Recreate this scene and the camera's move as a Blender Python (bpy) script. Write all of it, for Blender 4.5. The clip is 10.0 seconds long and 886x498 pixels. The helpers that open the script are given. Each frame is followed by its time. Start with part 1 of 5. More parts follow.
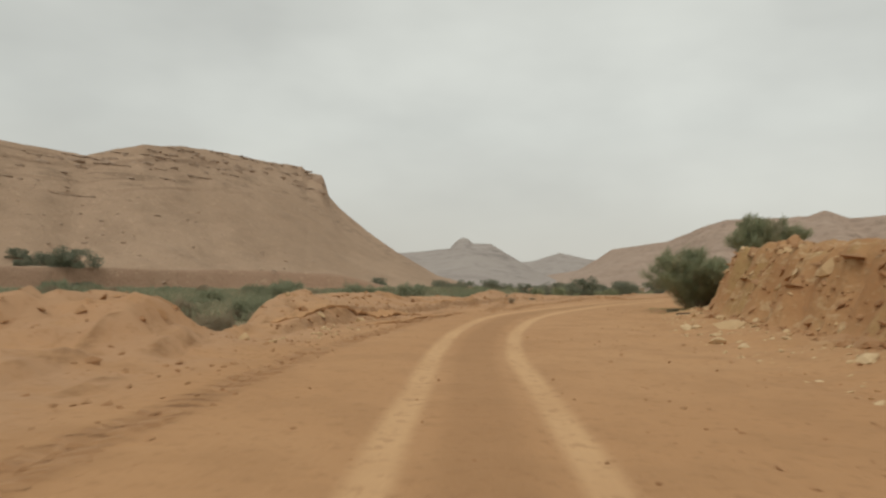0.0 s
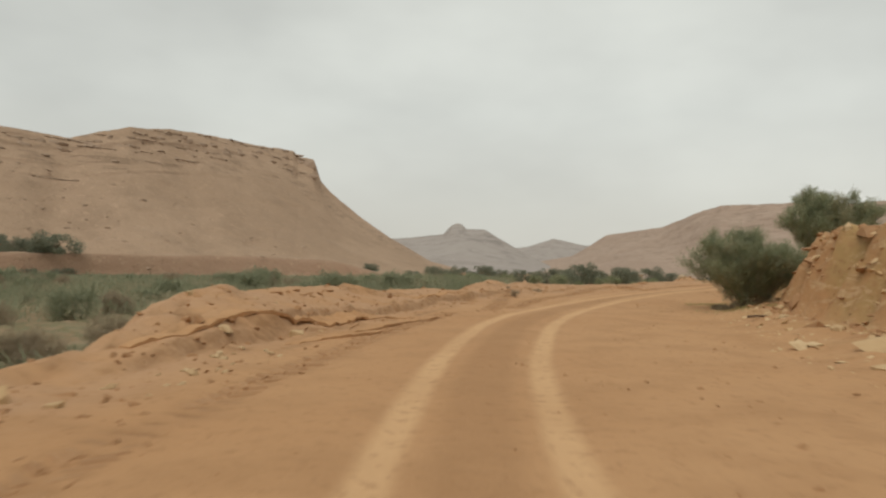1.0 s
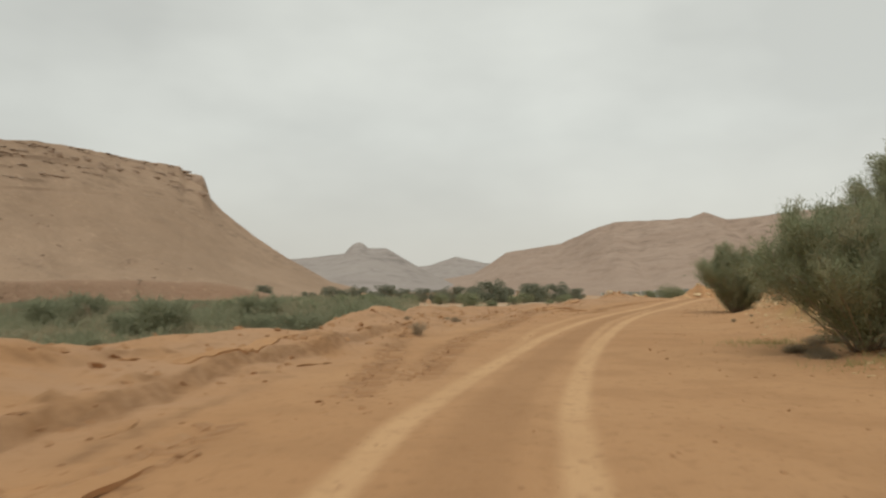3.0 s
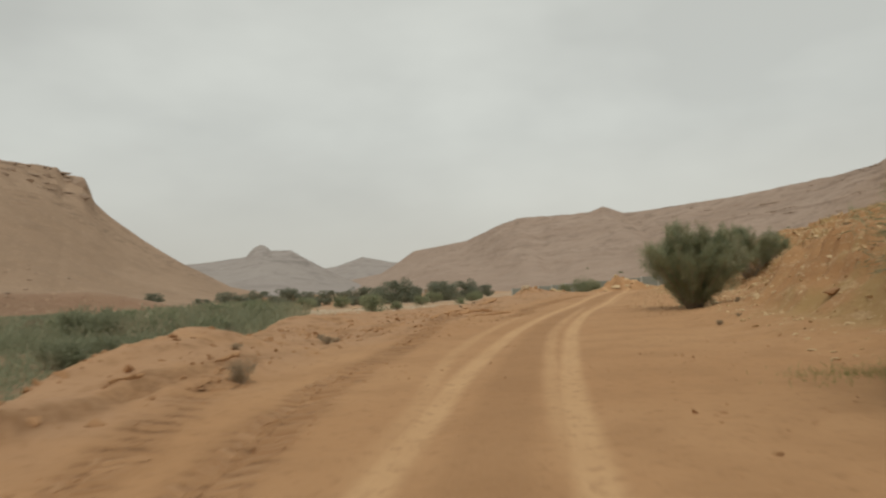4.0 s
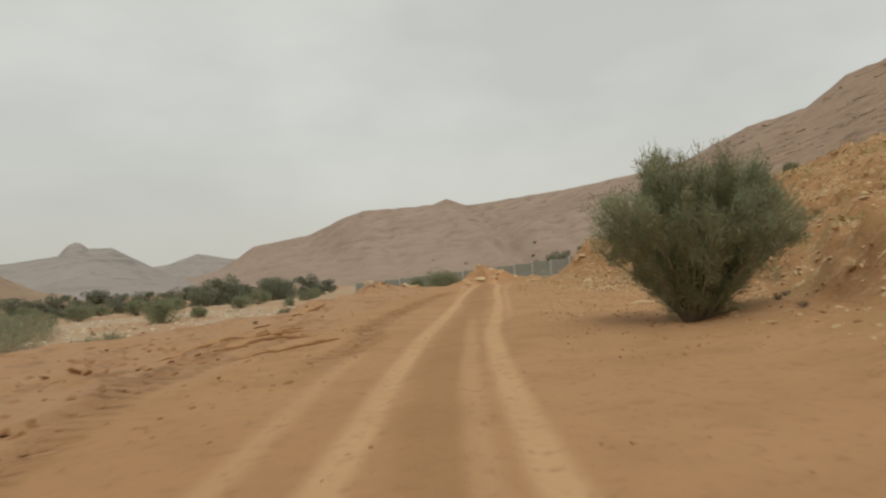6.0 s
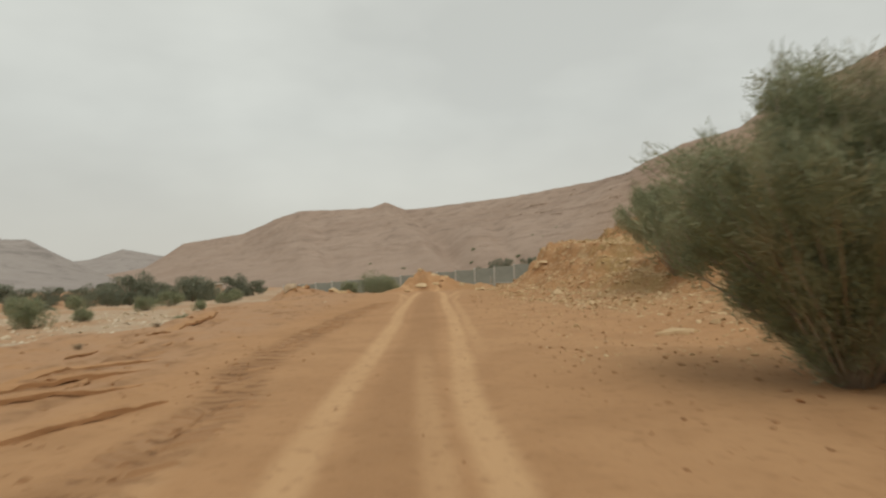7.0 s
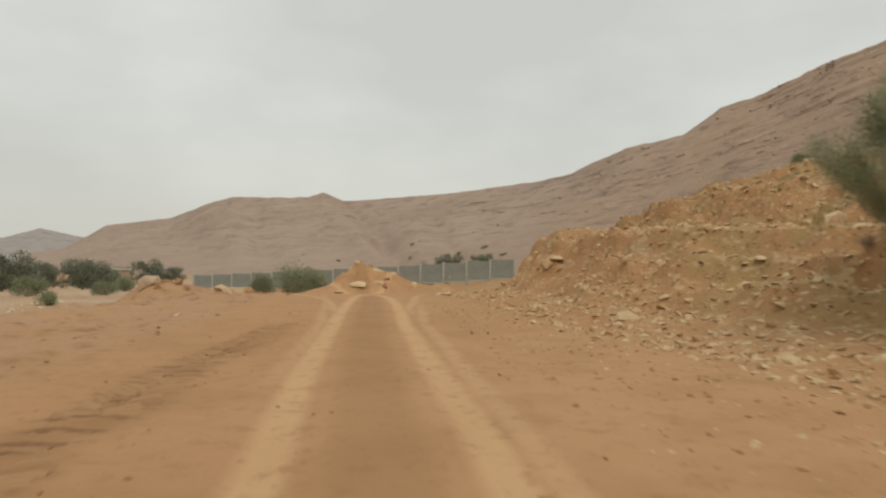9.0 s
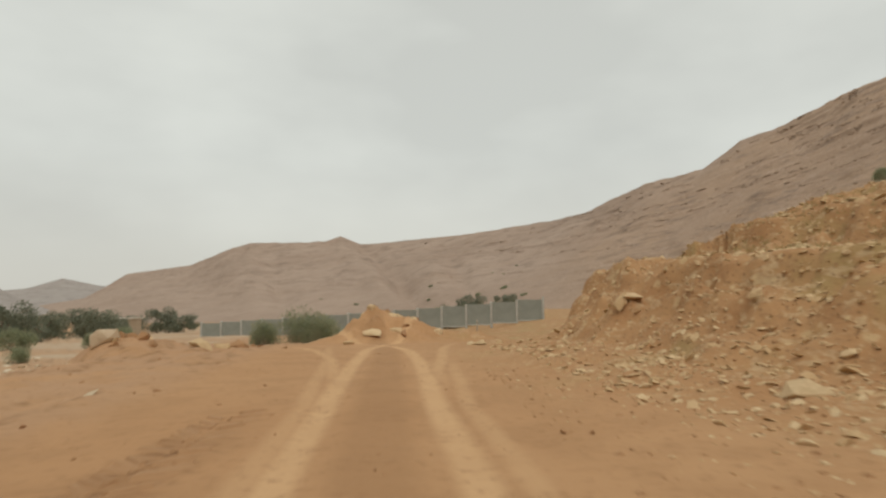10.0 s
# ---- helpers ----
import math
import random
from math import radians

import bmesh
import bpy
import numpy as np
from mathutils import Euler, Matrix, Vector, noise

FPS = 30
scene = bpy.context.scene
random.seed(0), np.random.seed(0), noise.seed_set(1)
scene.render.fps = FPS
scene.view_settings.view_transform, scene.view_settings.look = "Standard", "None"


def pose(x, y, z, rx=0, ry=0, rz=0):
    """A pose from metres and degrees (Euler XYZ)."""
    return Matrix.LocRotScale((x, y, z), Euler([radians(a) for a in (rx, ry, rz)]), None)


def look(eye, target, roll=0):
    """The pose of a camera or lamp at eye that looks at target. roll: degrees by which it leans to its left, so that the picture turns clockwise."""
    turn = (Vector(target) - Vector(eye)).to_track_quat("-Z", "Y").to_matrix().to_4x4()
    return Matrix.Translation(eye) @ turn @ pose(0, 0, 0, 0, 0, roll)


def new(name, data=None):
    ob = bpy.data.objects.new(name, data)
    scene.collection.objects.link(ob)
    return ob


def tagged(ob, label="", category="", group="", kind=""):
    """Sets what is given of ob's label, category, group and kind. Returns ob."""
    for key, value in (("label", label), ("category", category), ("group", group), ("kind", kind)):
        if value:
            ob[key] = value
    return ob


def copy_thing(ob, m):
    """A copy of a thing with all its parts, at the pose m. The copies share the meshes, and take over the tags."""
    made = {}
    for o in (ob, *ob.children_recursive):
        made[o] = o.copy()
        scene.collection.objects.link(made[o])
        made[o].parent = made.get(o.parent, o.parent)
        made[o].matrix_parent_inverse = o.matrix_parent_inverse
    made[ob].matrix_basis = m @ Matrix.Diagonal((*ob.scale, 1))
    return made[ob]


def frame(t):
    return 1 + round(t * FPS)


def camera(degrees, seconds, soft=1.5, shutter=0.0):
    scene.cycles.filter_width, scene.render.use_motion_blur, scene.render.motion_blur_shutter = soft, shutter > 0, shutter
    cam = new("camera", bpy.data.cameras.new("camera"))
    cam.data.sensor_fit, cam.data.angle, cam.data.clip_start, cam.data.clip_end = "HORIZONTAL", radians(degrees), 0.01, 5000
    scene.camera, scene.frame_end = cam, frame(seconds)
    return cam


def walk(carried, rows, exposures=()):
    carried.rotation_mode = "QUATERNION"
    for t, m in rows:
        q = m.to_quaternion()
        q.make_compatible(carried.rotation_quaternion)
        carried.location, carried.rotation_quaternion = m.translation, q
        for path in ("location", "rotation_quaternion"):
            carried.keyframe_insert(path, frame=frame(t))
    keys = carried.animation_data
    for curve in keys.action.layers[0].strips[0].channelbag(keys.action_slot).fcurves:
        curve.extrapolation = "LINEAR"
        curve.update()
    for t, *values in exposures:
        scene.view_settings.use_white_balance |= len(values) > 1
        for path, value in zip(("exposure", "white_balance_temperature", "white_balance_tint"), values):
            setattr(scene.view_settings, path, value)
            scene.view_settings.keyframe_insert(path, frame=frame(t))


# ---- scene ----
PATH = [
    (0, (7.32, 9.344, 1.299), (7.212, 11.339, 1.39), 1.1),
    (0.5, (7.427, 12.577, 1.302), (7.304, 14.573, 1.336), 0.2),
    (1, (7.221, 15.997, 1.412), (7.132, 17.994, 1.461), 1.1),
    (1.5, (7.236, 19.424, 1.389), (7.216, 21.424, 1.367), 0.1),
    (2, (7.333, 22.64, 1.396), (7.317, 24.64, 1.404), 0.4),
    (2.2, (7.351, 23.96, 1.375), (7.345, 25.959, 1.441), 0.5),
    (3.3, (8.456, 31.099, 1.333), (8.745, 33.075, 1.441), -1.0),
    (3.5, (8.755, 32.518, 1.318), (9.092, 34.486, 1.422), -1.7),
    (4, (9.752, 36.524, 1.368), (10.225, 38.464, 1.469), -2.2),
    (4.5, (10.778, 39.97, 1.36), (11.352, 41.883, 1.461), -3.3),
    (5, (12.223, 43.781, 1.407), (12.927, 45.652, 1.496), -4.7),
    (5.5, (13.471, 46.898, 1.35), (14.284, 48.724, 1.429), -4.4),
    (6.8, (17.145, 54.127, 1.331), (18.179, 55.838, 1.378), -2.3),
    (7, (17.772, 55.436, 1.315), (18.838, 57.127, 1.38), -1.9),
    (7.5, (19.38, 58.392, 1.333), (20.5, 60.046, 1.428), -1.6),
    (8, (21.268, 61.603, 1.334), (22.446, 63.217, 1.416), -1.0),
    (8.5, (22.92, 64.266, 1.285), (24.142, 65.848, 1.34), -0.2),
    (9, (24.358, 66.918, 1.311), (25.578, 68.502, 1.361), 0.5),
    (9.5, (25.711, 68.893, 1.353), (26.891, 70.506, 1.441), 0.4),
    (10, (27.171, 71.33, 1.362), (28.345, 72.939, 1.536), -0.7),
]
cam = camera(67.0, 10.0, soft=2.3, shutter=0.4)
walk(cam, [(t, look(eye, target, roll)) for t, eye, target, roll in PATH],
     [(0, -0.04), (1, 0.03), (2, 0.06), (3.5, -0.06), (4.0, -0.14), (5.0, -0.18), (5.5, -0.16), (7, -0.08), (8.0, -0.14), (8.5, -0.10), (9.2, 0.0), (10, 0.0)])

# ---- world, sun and exposure ----
world = bpy.data.worlds.new("overcast_sky")
scene.world = world
world.use_nodes = True
wt = world.node_tree
wt.nodes.clear()


def wn(kind, **props):
    node = wt.nodes.new(kind)
    for key, value in props.items():
        node.inputs[key].default_value = value
    return node


w_out = wn("ShaderNodeOutputWorld")
w_bg = wn("ShaderNodeBackground", Strength=1.0)
w_sky = wn("ShaderNodeTexSky")
w_sky.sky_type = "NISHITA"
w_sky.sun_disc = False
w_sky.sun_elevation = radians(58)
w_sky.sun_rotation = radians(200)
w_sky.dust_density = 4.0
w_co = wn("ShaderNodeTexCoord")
w_map = wn("ShaderNodeMapping")
w_map.inputs["Scale"].default_value = (1.0, 1.0, 2.1)
w_n1 = wn("ShaderNodeTexNoise", Scale=2.3, Detail=4.0, Roughness=0.5)
w_n2 = wn("ShaderNodeTexNoise", Scale=1.0, Detail=2.0, Roughness=0.4)
w_r1 = wn("ShaderNodeValToRGB")
w_r1.color_ramp.elements[0].position = 0.36
w_r1.color_ramp.elements[0].color = (0.556, 0.566, 0.520, 1)
w_r1.color_ramp.elements[1].position = 0.66
w_r1.color_ramp.elements[1].color = (0.682, 0.696, 0.638, 1)
w_r2 = wn("ShaderNodeValToRGB")
w_r2.color_ramp.elements[0].color = (0.92, 0.92, 0.92, 1)
w_r2.color_ramp.elements[1].color = (1.04, 1.04, 1.04, 1)
w_mul = wn("ShaderNodeMix")
w_mul.data_type, w_mul.blend_type = "RGBA", "MULTIPLY"
w_mul.inputs["Factor"].default_value = 1.0
# the dusty air low over the land is a little warmer than the cloud above
w_sep = wn("ShaderNodeSeparateXYZ")
w_hz = wn("ShaderNodeMapRange")
w_hz.inputs["From Min"].default_value, w_hz.inputs["From Max"].default_value = 0.0, 0.22
w_hz.inputs["To Min"].default_value, w_hz.inputs["To Max"].default_value = 0.75, 0.0
w_haze = wn("ShaderNodeMix")
w_haze.data_type = "RGBA"
w_haze.inputs[7].default_value = (0.585, 0.565, 0.500, 1)
# the cloud is thinner, and brighter, towards the east
w_east = wn("ShaderNodeMapRange")
w_east.inputs["From Min"].default_value, w_east.inputs["From Max"].default_value = -0.6, 0.9
w_east.inputs["To Min"].default_value, w_east.inputs["To Max"].default_value = 0.95, 1.08
w_thin = wn("ShaderNodeMix")
w_thin.data_type, w_thin.blend_type = "RGBA", "MULTIPLY"
w_thin.inputs["Factor"].default_value = 1.0
w_add = wn("ShaderNodeMix")
w_add.data_type = "RGBA"
w_add.inputs["Factor"].default_value = 0.01
wt.links.new(w_co.outputs["Generated"], w_map.inputs["Vector"])
wt.links.new(w_map.outputs[0], w_n1.inputs["Vector"])
wt.links.new(w_map.outputs[0], w_n2.inputs["Vector"])
wt.links.new(w_n1.outputs[0], w_r1.inputs[0])
wt.links.new(w_n2.outputs[0], w_r2.inputs[0])
wt.links.new(w_r1.outputs[0], w_mul.inputs[6])
wt.links.new(w_r2.outputs[0], w_mul.inputs[7])
wt.links.new(w_co.outputs["Generated"], w_sep.inputs[0])
wt.links.new(w_sep.outputs[2], w_hz.inputs["Value"])
wt.links.new(w_hz.outputs[0], w_haze.inputs["Factor"])
wt.links.new(w_mul.outputs[2], w_haze.inputs[6])
wt.links.new(w_sep.outputs[0], w_east.inputs["Value"])
wt.links.new(w_haze.outputs[2], w_thin.inputs[6])
wt.links.new(w_east.outputs[0], w_thin.inputs[7])
wt.links.new(w_thin.outputs[2], w_add.inputs[6])
wt.links.new(w_sky.outputs[0], w_add.inputs[7])
wt.links.new(w_add.outputs[2], w_bg.inputs["Color"])
wt.links.new(w_bg.outputs[0], w_out.inputs[0])

sun_data = bpy.data.lights.new("sun", "SUN")
sun_data.energy = 1.0
sun_data.angle = radians(35)
sun_data.color = (1.0, 0.95, 0.88)
sun = new("sun", sun_data)
sun.matrix_world = look((-9, -25, 45), (0, 0, 0))

# ---- materials ----


class Nodes:
    """A small builder for node materials."""

    def __init__(self, name, rough=0.9):
        self.mat = bpy.data.materials.new(name)
        self.mat.use_nodes = True
        self.t = self.mat.node_tree
        self.bsdf = self.t.nodes["Principled BSDF"]
        self.bsdf.inputs["Roughness"].default_value = rough
        self.bsdf.inputs["Specular IOR Level"].default_value = 0.2
        self.co = self.t.nodes.new("ShaderNodeTexCoord").outputs["Object"]

    def link(self, a, b):
        self.t.links.new(a, b)

    def attr(self, name):
        n = self.t.nodes.new("ShaderNodeAttribute")
        n.attribute_name = name
        return n.outputs["Fac"]

    def noise(self, scale, detail=4.0, rough=0.55, stretch=None, dist=0.0, vec=None):
        n = self.t.nodes.new("ShaderNodeTexNoise")
        n.inputs["Scale"].default_value = scale
        n.inputs["Detail"].default_value = detail
        n.inputs["Roughness"].default_value = rough
        n.inputs["Distortion"].default_value = dist
        src = vec or self.co
        if stretch:
            m = self.t.nodes.new("ShaderNodeMapping")
            m.inputs["Scale"].default_value = stretch
            self.link(src, m.inputs["Vector"])
            src = m.outputs[0]
        self.link(src, n.inputs["Vector"])
        return n.outputs[0]

    def voronoi(self, scale, feature="F1"):
        n = self.t.nodes.new("ShaderNodeTexVoronoi")
        n.feature = feature
        n.inputs["Scale"].default_value = scale
        self.link(self.co, n.inputs["Vector"])
        return n

    def math(self, op, a, b=None, clamp=False):
        n = self.t.nodes.new("ShaderNodeMath")
        n.operation, n.use_clamp = op, clamp
        for k, v in enumerate((a, b)):
            if v is None:
                continue
            if isinstance(v, (int, float)):
                n.inputs[k].default_value = v
            else:
                self.link(v, n.inputs[k])
        return n.outputs[0]

    def span(self, v, lo, hi, to0=0.0, to1=1.0):
        n = self.t.nodes.new("ShaderNodeMapRange")
        n.interpolation_type = "SMOOTHSTEP"
        n.inputs["From Min"].default_value, n.inputs["From Max"].default_value = lo, hi
        n.inputs["To Min"].default_value, n.inputs["To Max"].default_value = to0, to1
        self.link(v, n.inputs["Value"])
        return n.outputs[0]

    def mix(self, fac, a, b, blend="MIX"):
        n = self.t.nodes.new("ShaderNodeMix")
        n.data_type, n.blend_type = "RGBA", blend
        for socket, v in ((n.inputs["Factor"], fac), (n.inputs[6], a), (n.inputs[7], b)):
            if isinstance(v, (int, float)):
                socket.default_value = v
            elif isinstance(v, tuple):
                socket.default_value = (*v, 1)
            else:
                self.link(v, socket)
        return n.outputs[2]

    def bump(self, height, strength, dist, after=None):
        n = self.t.nodes.new("ShaderNodeBump")
        n.inputs["Strength"].default_value = strength
        n.inputs["Distance"].default_value = dist
        self.link(height, n.inputs["Height"])
        if after:
            self.link(after, n.inputs["Normal"])
        return n.outputs[0]

    def done(self, colour, normal=None):
        if isinstance(colour, tuple):
            self.bsdf.inputs["Base Color"].default_value = (*colour, 1)
        else:
            self.link(colour, self.bsdf.inputs["Base Color"])
        if normal:
            self.link(normal, self.bsdf.inputs["Normal"])
        return self.mat


def ground_material():
    m = Nodes("desert_ground", 0.95)
    big, mid, fine, grit = m.noise(0.11, 4), m.noise(0.9, 5), m.noise(6.0, 6, 0.65), m.noise(38.0, 4, 0.7)
    col = m.mix(m.span(big, 0.35, 0.65), (0.455, 0.253, 0.121), (0.495, 0.287, 0.143))
    col = m.mix(m.span(mid, 0.42, 0.66, 0, 0.65), col, (0.402, 0.224, 0.107))
    # redder, stonier soil where nothing drives
    berm = m.math("MULTIPLY", m.attr("berm"), m.span(m.noise(0.6, 5, 0.65), 0.32, 0.58, 0.15, 0.8))
    col = m.mix(berm, col, (0.450, 0.275, 0.158))
    # two worn wheel tracks of pale dust, and fainter older lines that cross and leave them
    along = m.attr("along")

    def line(name, inner, outer, strength, drift=0.10):
        d = m.math("ADD", m.attr(name), m.math("MULTIPLY", m.math("SUBTRACT", fine, 0.5), 0.09))
        d = m.math("ADD", d, m.math("MULTIPLY", m.math("SUBTRACT", m.noise(0.35, 2), 0.5), drift))
        return m.span(m.math("ABSOLUTE", d), inner, outer, strength, 0.0)

    def stretch_of(lo, hi, fade=5.0):
        return m.math("MULTIPLY", m.span(along, lo, lo + fade), m.span(along, hi - fade, hi, 1.0, 0.0))

    use = m.math("MAXIMUM", line("track_left", 0.07, 0.25, 0.95), line("track_right", 0.07, 0.25, 0.95))
    use = m.math("MAXIMUM", use, m.math("MULTIPLY", line("track_inner", 0.04, 0.20, 0.62), stretch_of(30, 61)))
    use = m.math("MAXIMUM", use, m.math("MULTIPLY", line("track_outer", 0.03, 0.22, 0.55), stretch_of(30, 58)))
    use = m.math("MAXIMUM", use, m.math("MULTIPLY", line("track_right_old", 0.03, 0.18, 0.55), stretch_of(57, 84)))
    use = m.math("MAXIMUM", use, m.math("MULTIPLY", line("track_left_old", 0.03, 0.20, 0.50), stretch_of(66, 92)))
    use = m.math("MAXIMUM", use, m.math("MULTIPLY", line("fork_left", 0.05, 0.22, 0.70), stretch_of(76, 106)))
    use = m.math("MAXIMUM", use, m.math("MULTIPLY", line("fork_right", 0.05, 0.22, 0.70), stretch_of(76, 106)))
    use = m.math("MULTIPLY", use, m.attr("road"))
    use = m.math("MULTIPLY", use, m.span(m.noise(0.5, 3), 0.3, 0.6, 0.7, 1.0))
    col = m.mix(use, col, (0.600, 0.372, 0.194))
    # between the tracks the crust is darker and stony
    centre = m.math("ABSOLUTE", m.math("MULTIPLY", m.math("ADD", m.attr("track_left"), m.attr("track_right")), 0.5))
    side = m.math("MULTIPLY", m.attr("road"), m.span(centre, 0.20, 0.48, 0.45, 0.0))
    side = m.math("MULTIPLY", side, m.math("SUBTRACT", 1.0, use))
    col = m.mix(side, col, (0.330, 0.178, 0.083))
    # rough rut of an old tractor tread, with the shade in its lug grooves painted
    rut = m.attr("rut")
    chip = m.noise(3.4, 4, 0.65)
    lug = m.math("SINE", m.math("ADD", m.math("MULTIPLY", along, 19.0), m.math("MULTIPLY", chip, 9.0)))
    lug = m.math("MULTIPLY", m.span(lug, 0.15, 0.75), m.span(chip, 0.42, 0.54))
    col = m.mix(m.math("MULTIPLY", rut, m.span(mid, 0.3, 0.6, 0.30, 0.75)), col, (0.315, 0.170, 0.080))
    # groove shade, coloured in because the mesh is too coarse
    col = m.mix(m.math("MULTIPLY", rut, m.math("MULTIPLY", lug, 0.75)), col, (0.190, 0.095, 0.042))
    # darker broken soil, plus painted shade in cracks and under lips
    col = m.mix(m.math("MULTIPLY", m.attr("broken"), m.span(fine, 0.35, 0.6, 0.35, 0.9)), col, (0.255, 0.142, 0.070))
    # pale gravel of the dry river bed, stony hillside
    col = m.mix(m.math("MULTIPLY", m.attr("pale"), m.span(mid, 0.3, 0.55, 0.55, 1.0)), col, (0.480, 0.365, 0.250))
    grass = m.noise(0.35, 4, 0.6)
    hill = m.mix(m.span(mid, 0.35, 0.62), (0.388, 0.208, 0.095), (0.434, 0.246, 0.115))
    hill = m.mix(m.span(grass, 0.50, 0.64, 0, 0.55), hill, (0.335, 0.262, 0.110))
    slab = m.noise(1.3, 6, 0.7, stretch=(1.0, 1.0, 2.4), dist=0.6)
    hill = m.mix(m.span(slab, 0.54, 0.62, 0, 0.75), hill, (0.540, 0.390, 0.225))
    hill = m.mix(m.span(fine, 0.50, 0.66, 0, 0.5), hill, (0.405, 0.255, 0.131))
    # loose chips of pale rock lying in the earth
    for scale_, thin, pale_ in ((2.3, 0.62, (0.520, 0.358, 0.190)), (5.5, 0.55, (0.560, 0.400, 0.222)), (9.0, 0.50, (0.235, 0.130, 0.062))):
        chip_v = m.voronoi(scale_)
        chosen = m.t.nodes.new("ShaderNodeSeparateColor")
        m.link(chip_v.outputs["Color"], chosen.inputs[0])
        size_ = m.math("ADD", chip_v.outputs["Distance"], m.math("MULTIPLY", m.math("SUBTRACT", fine, 0.5), 0.5))
        chips = m.math("MULTIPLY", m.span(size_, 0.20, 0.34, 0.85, 0.0), m.math("MULTIPLY", m.span(chosen.outputs[0], thin, thin + 0.05), m.span(m.attr("along"), 58, 68, 0.35, 1.0)))
        hill = m.mix(chips, hill, pale_)
    hill = m.mix(m.span(m.noise(3.1, 5, 0.65), 0.58, 0.70, 0, 0.5), hill, (0.270, 0.150, 0.072))
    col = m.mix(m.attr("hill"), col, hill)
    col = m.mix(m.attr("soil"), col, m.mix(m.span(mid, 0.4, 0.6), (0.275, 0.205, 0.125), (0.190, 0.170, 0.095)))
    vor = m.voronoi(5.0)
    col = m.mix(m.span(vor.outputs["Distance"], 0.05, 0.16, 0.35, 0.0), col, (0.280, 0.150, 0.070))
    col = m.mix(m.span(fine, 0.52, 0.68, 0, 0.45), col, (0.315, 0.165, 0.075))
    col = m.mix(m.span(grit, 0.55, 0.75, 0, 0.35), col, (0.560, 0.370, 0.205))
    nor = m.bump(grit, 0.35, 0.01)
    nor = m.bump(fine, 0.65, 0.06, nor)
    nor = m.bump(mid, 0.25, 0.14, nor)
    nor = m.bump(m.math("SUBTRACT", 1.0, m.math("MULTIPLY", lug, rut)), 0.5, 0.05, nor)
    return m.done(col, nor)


def mountain_material(name, low, high, ledge, scale, strata):
    """Bare rock slopes: scree with level beds that break through in patches, darker bands and pale rubble."""
    m = Nodes(name, 0.95)
    big, mid, fine = m.noise(0.012 * scale, 4), m.noise(0.07 * scale, 6, 0.6), m.noise(0.5 * scale, 6, 0.65)
    col = m.mix(m.span(big, 0.35, 0.65), low, high)
    col = m.mix(m.span(mid, 0.45, 0.68, 0, 0.45), col, tuple(c * 0.82 for c in low))
    # level beds with painted undercut shade and paler shelves, where scree lets them through
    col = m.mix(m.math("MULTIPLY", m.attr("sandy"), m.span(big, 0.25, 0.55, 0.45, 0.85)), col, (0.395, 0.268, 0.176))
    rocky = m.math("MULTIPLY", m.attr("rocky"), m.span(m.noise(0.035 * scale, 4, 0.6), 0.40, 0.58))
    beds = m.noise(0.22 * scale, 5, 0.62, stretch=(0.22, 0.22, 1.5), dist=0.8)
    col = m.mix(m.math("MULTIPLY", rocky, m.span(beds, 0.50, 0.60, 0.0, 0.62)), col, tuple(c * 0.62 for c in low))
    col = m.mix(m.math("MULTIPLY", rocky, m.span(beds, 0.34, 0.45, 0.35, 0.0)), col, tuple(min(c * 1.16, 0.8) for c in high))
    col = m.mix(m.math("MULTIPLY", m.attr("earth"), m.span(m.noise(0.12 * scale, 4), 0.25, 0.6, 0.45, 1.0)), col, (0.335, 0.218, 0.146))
    # shade below each overhang is mixed into the rock colour
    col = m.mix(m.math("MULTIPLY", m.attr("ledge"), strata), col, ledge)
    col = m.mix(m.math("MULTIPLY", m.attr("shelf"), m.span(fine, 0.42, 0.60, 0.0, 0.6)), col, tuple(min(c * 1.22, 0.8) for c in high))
    # blocks that have rolled down: pale and dark specks
    rubble = m.noise(0.35 * scale, 5, 0.7)
    col = m.mix(m.span(rubble, 0.57, 0.65, 0, 0.5), col, tuple(min(c * 1.25, 0.8) for c in high))
    col = m.mix(m.span(m.noise(0.8 * scale, 4, 0.65), 0.58, 0.66, 0, 0.5), col, tuple(c * 0.66 for c in low))
    nor = m.bump(fine, 0.6, 1.0)
    nor = m.bump(beds, 0.22, 1.5, nor)
    nor = m.bump(mid, 0.5, 3.0, nor)
    return m.done(col, nor)


def stone_material(name, a, b, stain=(0.400, 0.250, 0.130), much=0.4):
    m = Nodes(name, 0.9)
    info = m.t.nodes.new("ShaderNodeObjectInfo").outputs["Random"]
    isl = m.t.nodes.new("ShaderNodeNewGeometry").outputs["Random Per Island"]
    n1, n2 = m.noise(3.0, 5, 0.6), m.noise(22.0, 4, 0.6)
    col = m.mix(m.math("FRACT", m.math("ADD", info, isl)), a, b)
    col = m.mix(m.span(n1, 0.45, 0.70, 0, much), col, stain)
    col = m.mix(m.span(n2, 0.55, 0.75, 0, 0.3), col, tuple(c * 0.7 for c in a))
    return m.done(col, m.bump(n2, 0.5, 0.02, m.bump(n1, 0.6, 0.08)))


